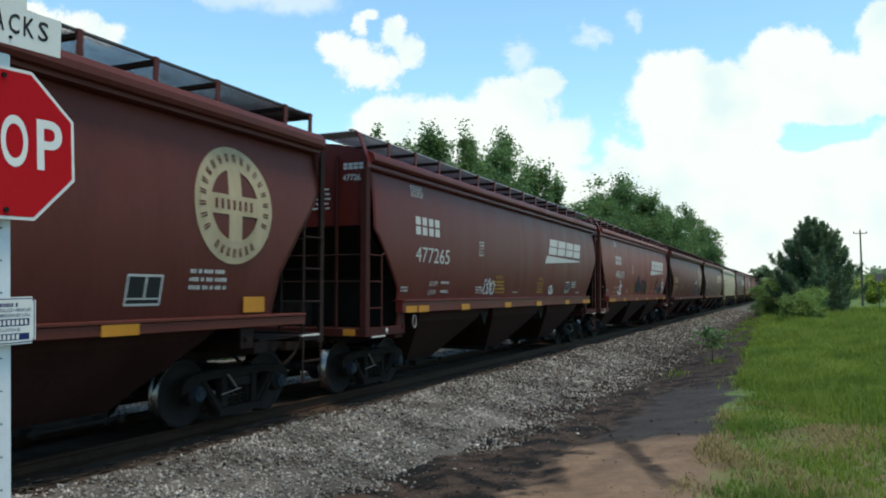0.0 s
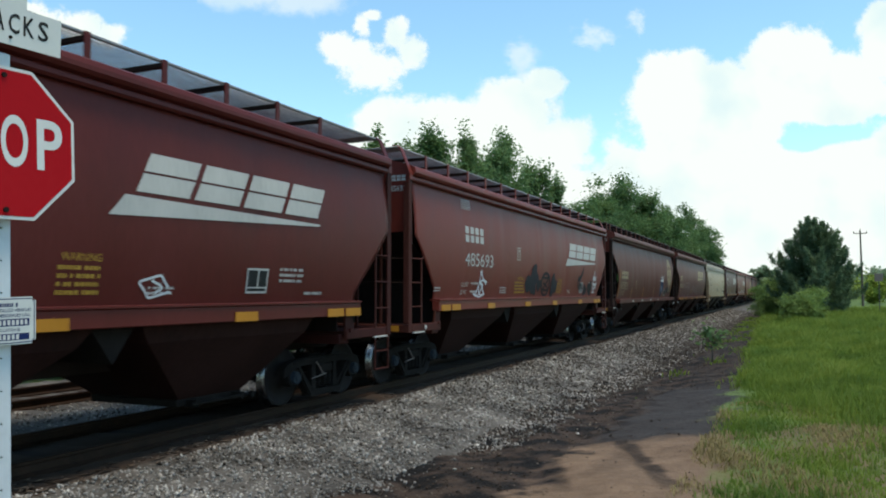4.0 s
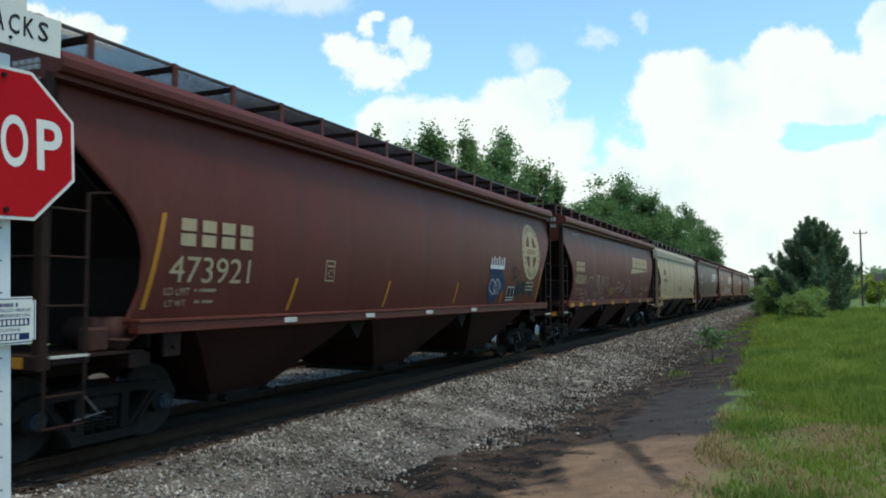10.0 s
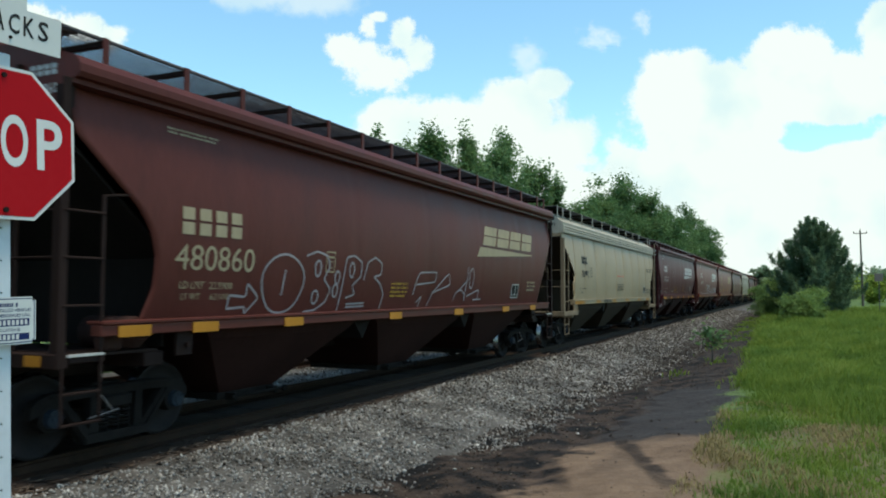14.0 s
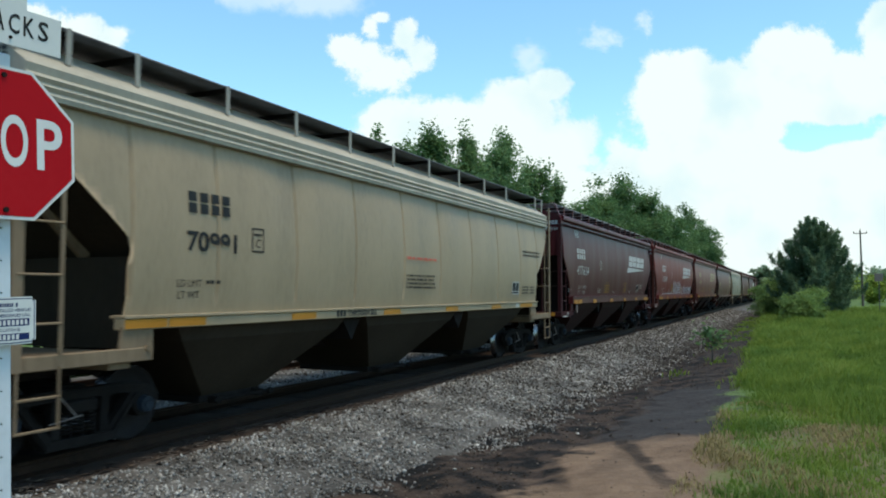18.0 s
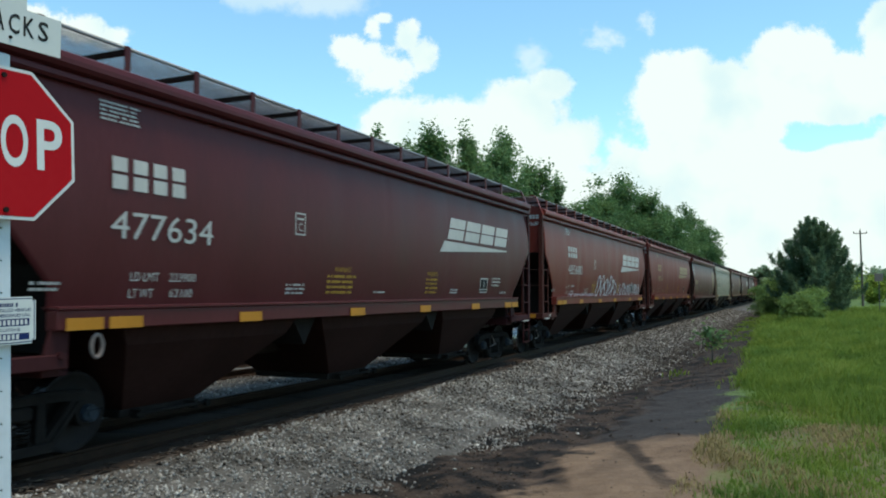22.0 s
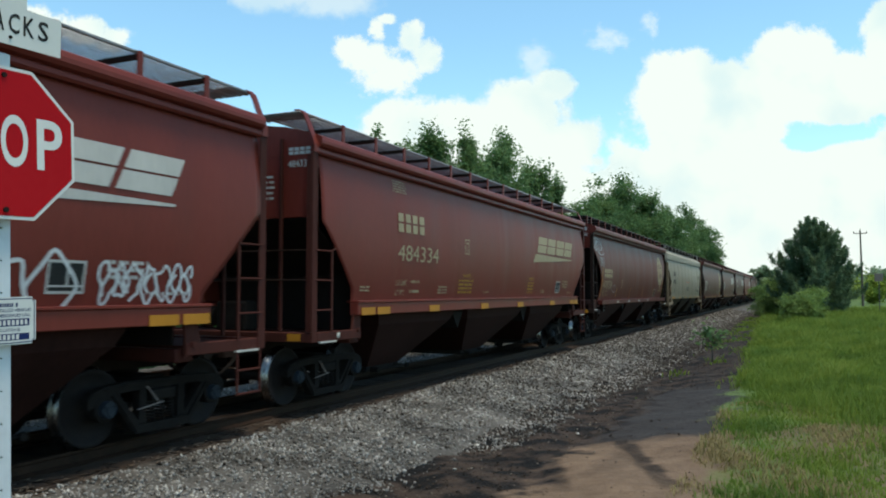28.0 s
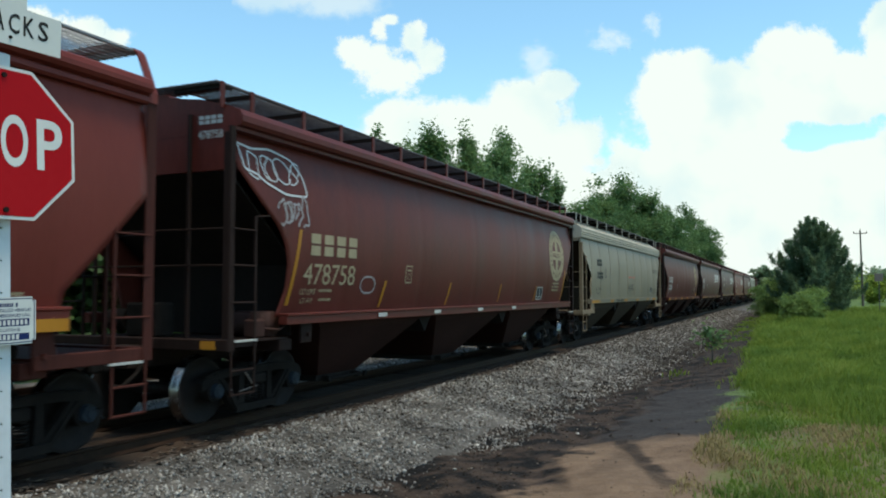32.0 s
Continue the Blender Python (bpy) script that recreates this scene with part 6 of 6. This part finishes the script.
def build_grass():
    rng = np.random.default_rng(21)
    n = 230000
    y = 1.0 + 80 * rng.random(n) ** 1.7
    x = -1.3 - 0.02 * y + (rng.random(n)) * (2.4 + 0.18 * y)
    edge = np.interp(y, [0, 9, 14, 20, 31, 60, 97], [-0.7, -0.8, -0.9, -1.05, -1.45, -2.3, -3.1]) + 0.14 * np.sin(y * 0.9) + 0.12 * np.sin(y * 2.7 + 1)
    patch = np.sin(x * 2.3 + 1.1 * np.sin(y * 1.3)) * np.sin(y * 1.15 + x)
    thin = (y < 13.5) & (rng.random(n) < np.clip(0.35 + 0.9 * patch, 0.03, 0.9))
    keep = (x > edge + rng.normal(0, 0.12, n)) & ~thin
    x, y = x[keep], y[keep]
    h = rng.uniform(0.05, 0.17, len(x)) * np.interp(y, [0, 10, 14, 20, 40, 80], [0.6, 0.9, 1.4, 1.7, 2.3, 3.2]) * (1 + 0.3 * np.sin(x * 1.1 + y * 0.4) + 0.25 * np.sin(x * 3.1 + 1.7 * np.sin(y * 0.9)))
    blades("grass", x, y, np.maximum(h, 0.03), rng, M_GRASS, "rough green grass with bare patches", 0.0045)
    n = 40000
    y = 6 + 9 * rng.random(n)
    x = -1.2 + 3 * rng.random(n)
    bare = np.sin(x * 2.3 + 1.1 * np.sin(y * 1.3)) * np.sin(y * 1.15 + x) + 0.25 * np.sin(x * 5.1 + y * 3.7)
    keep = bare + rng.normal(0, 0.25, n) > 0.4
    x, y = x[keep], y[keep]
    n = len(x)
    blades("dry_grass", x, y, rng.uniform(0.03, 0.10, n), rng, M_STRAW, "short dry straw-coloured grass", 0.004)
    # weeds along the dark soil
    n = 4000
    y = 17 + 55 * rng.random(n) ** 0.8
    x = -3.0 + 2.1 * rng.random(n) - 0.012 * y
    k = np.sin(y * 0.8) * np.sin(x * 3 + y * 0.33) + rng.normal(0, 0.15, n) > np.interp(y, [12, 22, 35, 60], [0.75, 0.6, 0.2, -0.1])
    blades("weeds", x[k], y[k], rng.uniform(0.06, 0.2, k.sum()), rng, M_GRASS, "sparse green weeds on dark soil")


def build_poles():
    b = on_ground(1527, 95)
    t = at(1522, 408, 95)
    p = tagged(empty("utility_pole", Matrix.Translation(b)), "weathered wooden utility pole with a crossarm", "utility pole")
    bm = bmesh.new()
    d = (t.x - b[0], t.y - b[1], t.z - b[2])
    rod(bm, (0, 0, -0.2), d, 0.15, 10, 0.085)
    part("pole", bm, M_BARK, p)
    bm = bmesh.new()
    box(bm, d[0] - 0.75, d[0] + 0.75, d[1] - 0.05, d[1] + 0.05, d[2] - 0.42, d[2] - 0.32, 0.01)
    part("crossarm", bm, M_BARK, p)
    for x in (-0.68, 0.0, 0.68):
        bm = bmesh.new()
        rod(bm, (d[0] + x, d[1], d[2] - 0.32 if x else d[2]), (d[0] + x, d[1], d[2] - 0.12 if x else d[2] + 0.2), 0.05, 8)
        part("insulator", bm, M_STEEL, p)
    b = on_ground(1556, 60)
    s = tagged(empty("road_sign", Matrix.Translation(b)), "small grey road sign on a thin post, seen from behind", "sign")
    bm = bmesh.new()
    rod(bm, (0, 0, -0.1), (0, 0, at(1556, 487, 60).z - b[2]), 0.035, 8)
    part("post", bm, M_GRATE, s)
    bm = bmesh.new()
    z = at(1556, 490, 60).z - b[2]
    box(bm, -0.3, 0.3, -0.05, -0.04, z - 0.35, z + 0.25, 0.003)
    part("plate", bm, M_RING, s)


# ---- clouds: thin far sheets whose density is a field of soft puffs broken up by noise ----
DRIFTS = []


def cloud(name, x0, y0, x1, y1, puffs, drift, depth, soft=0.5, rag=0.9, label="bright white fair-weather cloud", grain=1.0, peak=1.0, holes=(), torn=0.62):
    nx, ny = 110, 80
    X, Y = np.meshgrid(np.linspace(x0, x1, nx), np.linspace(y0, y1, ny))
    D = np.full(X.shape, -2.0)
    for cx, cy, rx, ry in puffs:
        D = np.maximum(D, np.clip(1.5 - 1.5 * np.sqrt(((X - cx) / rx) ** 2 + ((Y - cy) / ry) ** 2), -2.0, 0.9))
    for cx, cy, rx, ry, q in holes:
        D = D - q * np.exp(-((X - cx) / rx) ** 2 - ((Y - cy) / ry) ** 2)
    edge = np.minimum(np.minimum(X - x0, x1 - X) / (0.06 * (x1 - x0)), np.minimum(Y - y0, y1 - Y) / (0.06 * (y1 - y0)))
    s = depth / FOCAL
    V = np.stack([(X - 784) * s, -(Y - 441) * s, np.zeros_like(X)], 2).reshape(-1, 3)
    i = (np.arange(ny - 1)[:, None] * nx + np.arange(nx - 1)[None]).ravel()
    me = from_np(name, V, np.stack([i, i + 1, i + nx + 1, i + nx], 1), smooth=True)
    at_ = me.attributes.new("puff", "FLOAT", "POINT")
    at_.data.foreach_set("value", D.ravel().astype("f"))
    m = bpy.data.materials.new(name)
    m.use_nodes = True
    n, l = m.node_tree.nodes, m.node_tree.links
    n.clear()
    a = n.new("ShaderNodeAttribute")
    a.attribute_name = "puff"
    tc = n.new("ShaderNodeTexCoord")
    no = n.new("ShaderNodeTexNoise")
    no.inputs["Scale"].default_value, no.inputs["Detail"].default_value, no.inputs["Roughness"].default_value = grain * 0.014 / s, 12.0, torn
    l.new(tc.outputs["Object"], no.inputs["Vector"])
    ad = n.new("ShaderNodeMath")
    ad.operation = "MULTIPLY_ADD"
    ad.inputs[1].default_value = rag * 3.2
    l.new(no.outputs["Fac"], ad.inputs[0])
    l.new(a.outputs["Fac"], ad.inputs[2])
    mr = n.new("ShaderNodeMapRange")
    mr.interpolation_type = "SMOOTHSTEP"
    mr.inputs["From Min"].default_value, mr.inputs["From Max"].default_value = rag * 1.6 - soft * 0.2, rag * 1.6 + soft * 0.8
    mr.inputs["To Max"].default_value = peak
    l.new(ad.outputs[0], mr.inputs["Value"])
    # a faint grey inside the thickest parts
    n2 = n.new("ShaderNodeTexNoise")
    n2.inputs["Scale"].default_value, n2.inputs["Detail"].default_value = grain * 0.005 / s, 4.0
    mp = n.new("ShaderNodeMapping")
    mp.inputs["Location"].default_value = (40, 10, 3)
    l.new(tc.outputs["Object"], mp.inputs["Vector"])
    l.new(mp.outputs[0], n2.inputs["Vector"])
    cr = n.new("ShaderNodeValToRGB")
    cr.color_ramp.elements[0].position, cr.color_ramp.elements[1].position = 0.30, 0.5
    cr.color_ramp.elements[0].color, cr.color_ramp.elements[1].color = (0.78, 0.90, 0.97, 1), (1.0, 1.0, 1.0, 1)
    l.new(n2.outputs["Fac"], cr.inputs["Fac"])
    em = n.new("ShaderNodeEmission")
    em.inputs["Strength"].default_value = CLOUD
    l.new(cr.outputs["Color"], em.inputs["Color"])
    tr = n.new("ShaderNodeBsdfTransparent")
    mx = n.new("ShaderNodeMixShader")
    l.new(mr.outputs["Result"], mx.inputs["Fac"])
    l.new(tr.outputs[0], mx.inputs[1])
    l.new(em.outputs[0], mx.inputs[2])
    out = n.new("ShaderNodeOutputMaterial")
    l.new(mx.outputs[0], out.inputs["Surface"])
    me.materials.append(m)
    ob = tagged(new(name, me), label, "cloud", kind="structure")
    ob.visible_shadow = False
    m0 = CAM @ Matrix.Translation((0, 0, -depth))
    m1 = CAM @ Matrix.Translation((drift[0] * s, -drift[1] * s, -depth))
    ob.matrix_basis = m0
    DRIFTS.append((ob, m0, m1))


CLOUD = 0.62


def build_clouds():
    cloud("cloud", 460, -60, 850, 230, [(655, 120, 72, 44), (588, 82, 36, 32), (622, 96, 44, 38), (637, 46, 18, 24), (653, 26, 20, 11), (698, 58, 26, 32), (724, 92, 34, 34)], (35, 9), 3000, 0.8, 1.0, grain=1.7, torn=0.72)
    cloud("cloud", -60, -30, 350, 170, [(50, 40, 90, 42), (140, 46, 56, 26), (195, 62, 36, 26)], (8, 10), 3050, 0.7, 0.95, grain=1.3, torn=0.7)
    cloud("cloud", 340, -90, 720, 70, [(525, 2, 80, 34), (430, -10, 100, 30)], (70, 4), 3100, 1.1, 0.9, label="thin white wisp of cloud", peak=0.55)
    cloud("cloud", 500, 80, 1140, 450, [(715, 230, 112, 62), (800, 226, 100, 56), (905, 192, 96, 58), (958, 152, 44, 34), (880, 255, 170, 76), (985, 248, 74, 42), (990, 335, 120, 80), (700, 305, 150, 90)], (22, 4), 3200, 0.45, 0.6, torn=0.66, holes=[(1030, 300, 40, 14, 0.6)])
    cloud("cloud", 780, -10, 1220, 200, [(920, 102, 30, 40), (1046, 64, 36, 22), (1124, 34, 16, 26)], (32, 7), 3150, 1.5, 1.35, label="small torn wisps of white cloud", peak=0.55, grain=2.2, torn=0.72)
    cloud("cloud", 900, -120, 1850, 720, [(1210, 195, 108, 116), (1275, 178, 66, 78), (1400, 155, 106, 116), (1480, 182, 100, 104), (1600, 75, 90, 84), (1310, 312, 260, 158), (1530, 345, 290, 225), (1170, 360, 160, 116), (1400, 500, 480, 190), (1120, 300, 66, 44)], (9, -1), 3400, 0.3, 0.42, label="large towering bank of bright white cumulus cloud", grain=1.1, torn=0.66, holes=[(1480, 236, 92, 24, 1.15), (1410, 258, 60, 16, 0.7), (1555, 212, 34, 14, 0.5), (1395, 214, 34, 6, 0.7), (1225, 279, 62, 9, 0.85), (1120, 255, 22, 26, 0.3), (1545, 369, 26, 8, 0.5)])
    cloud("cloud", 0, 300, 1300, 740, [(850, 500, 540, 180), (400, 530, 520, 150)], (5, 0), 3500, 0.9, 0.4, label="hazy white cloud low over the wood", grain=0.6)


# darker copy of the tree leaves; the thicket's shade is in the colour
M_THICKET = island_mat("shaded_thicket_leaves", ((0.035, 0.07, 0.022), (0.075, 0.135, 0.04), (0.14, 0.21, 0.07)), 0.6, 0.4, scale=0.5, vary=0.35)
M_STRAW = island_mat("straw_blades", ((0.19, 0.155, 0.065), (0.35, 0.285, 0.14)), 0.85, 0.3, vary=0.3)
# leaf greens paled, with the haze of distance mixed into the colour
M_FAR = island_mat("hazed_far_leaves", ((0.16, 0.22, 0.13), (0.30, 0.37, 0.22)), 0.6, 0.5, vary=0.3)
M_YBUSH = island_mat("yellow_green_leaves", ((0.12, 0.17, 0.02), (0.26, 0.32, 0.05)), 0.6, 0.3)

build_ground()
build_ballast()
build_track(TRACK_X, "main_track", "worn steel rails on dark timber ties")
build_track(TRACK_X - 4.3, "far_track", "second pair of rails on dark timber ties", ties=False)
build_signs()
build_train()
build_plants()
build_grass()
build_poles()
build_clouds()
motions()
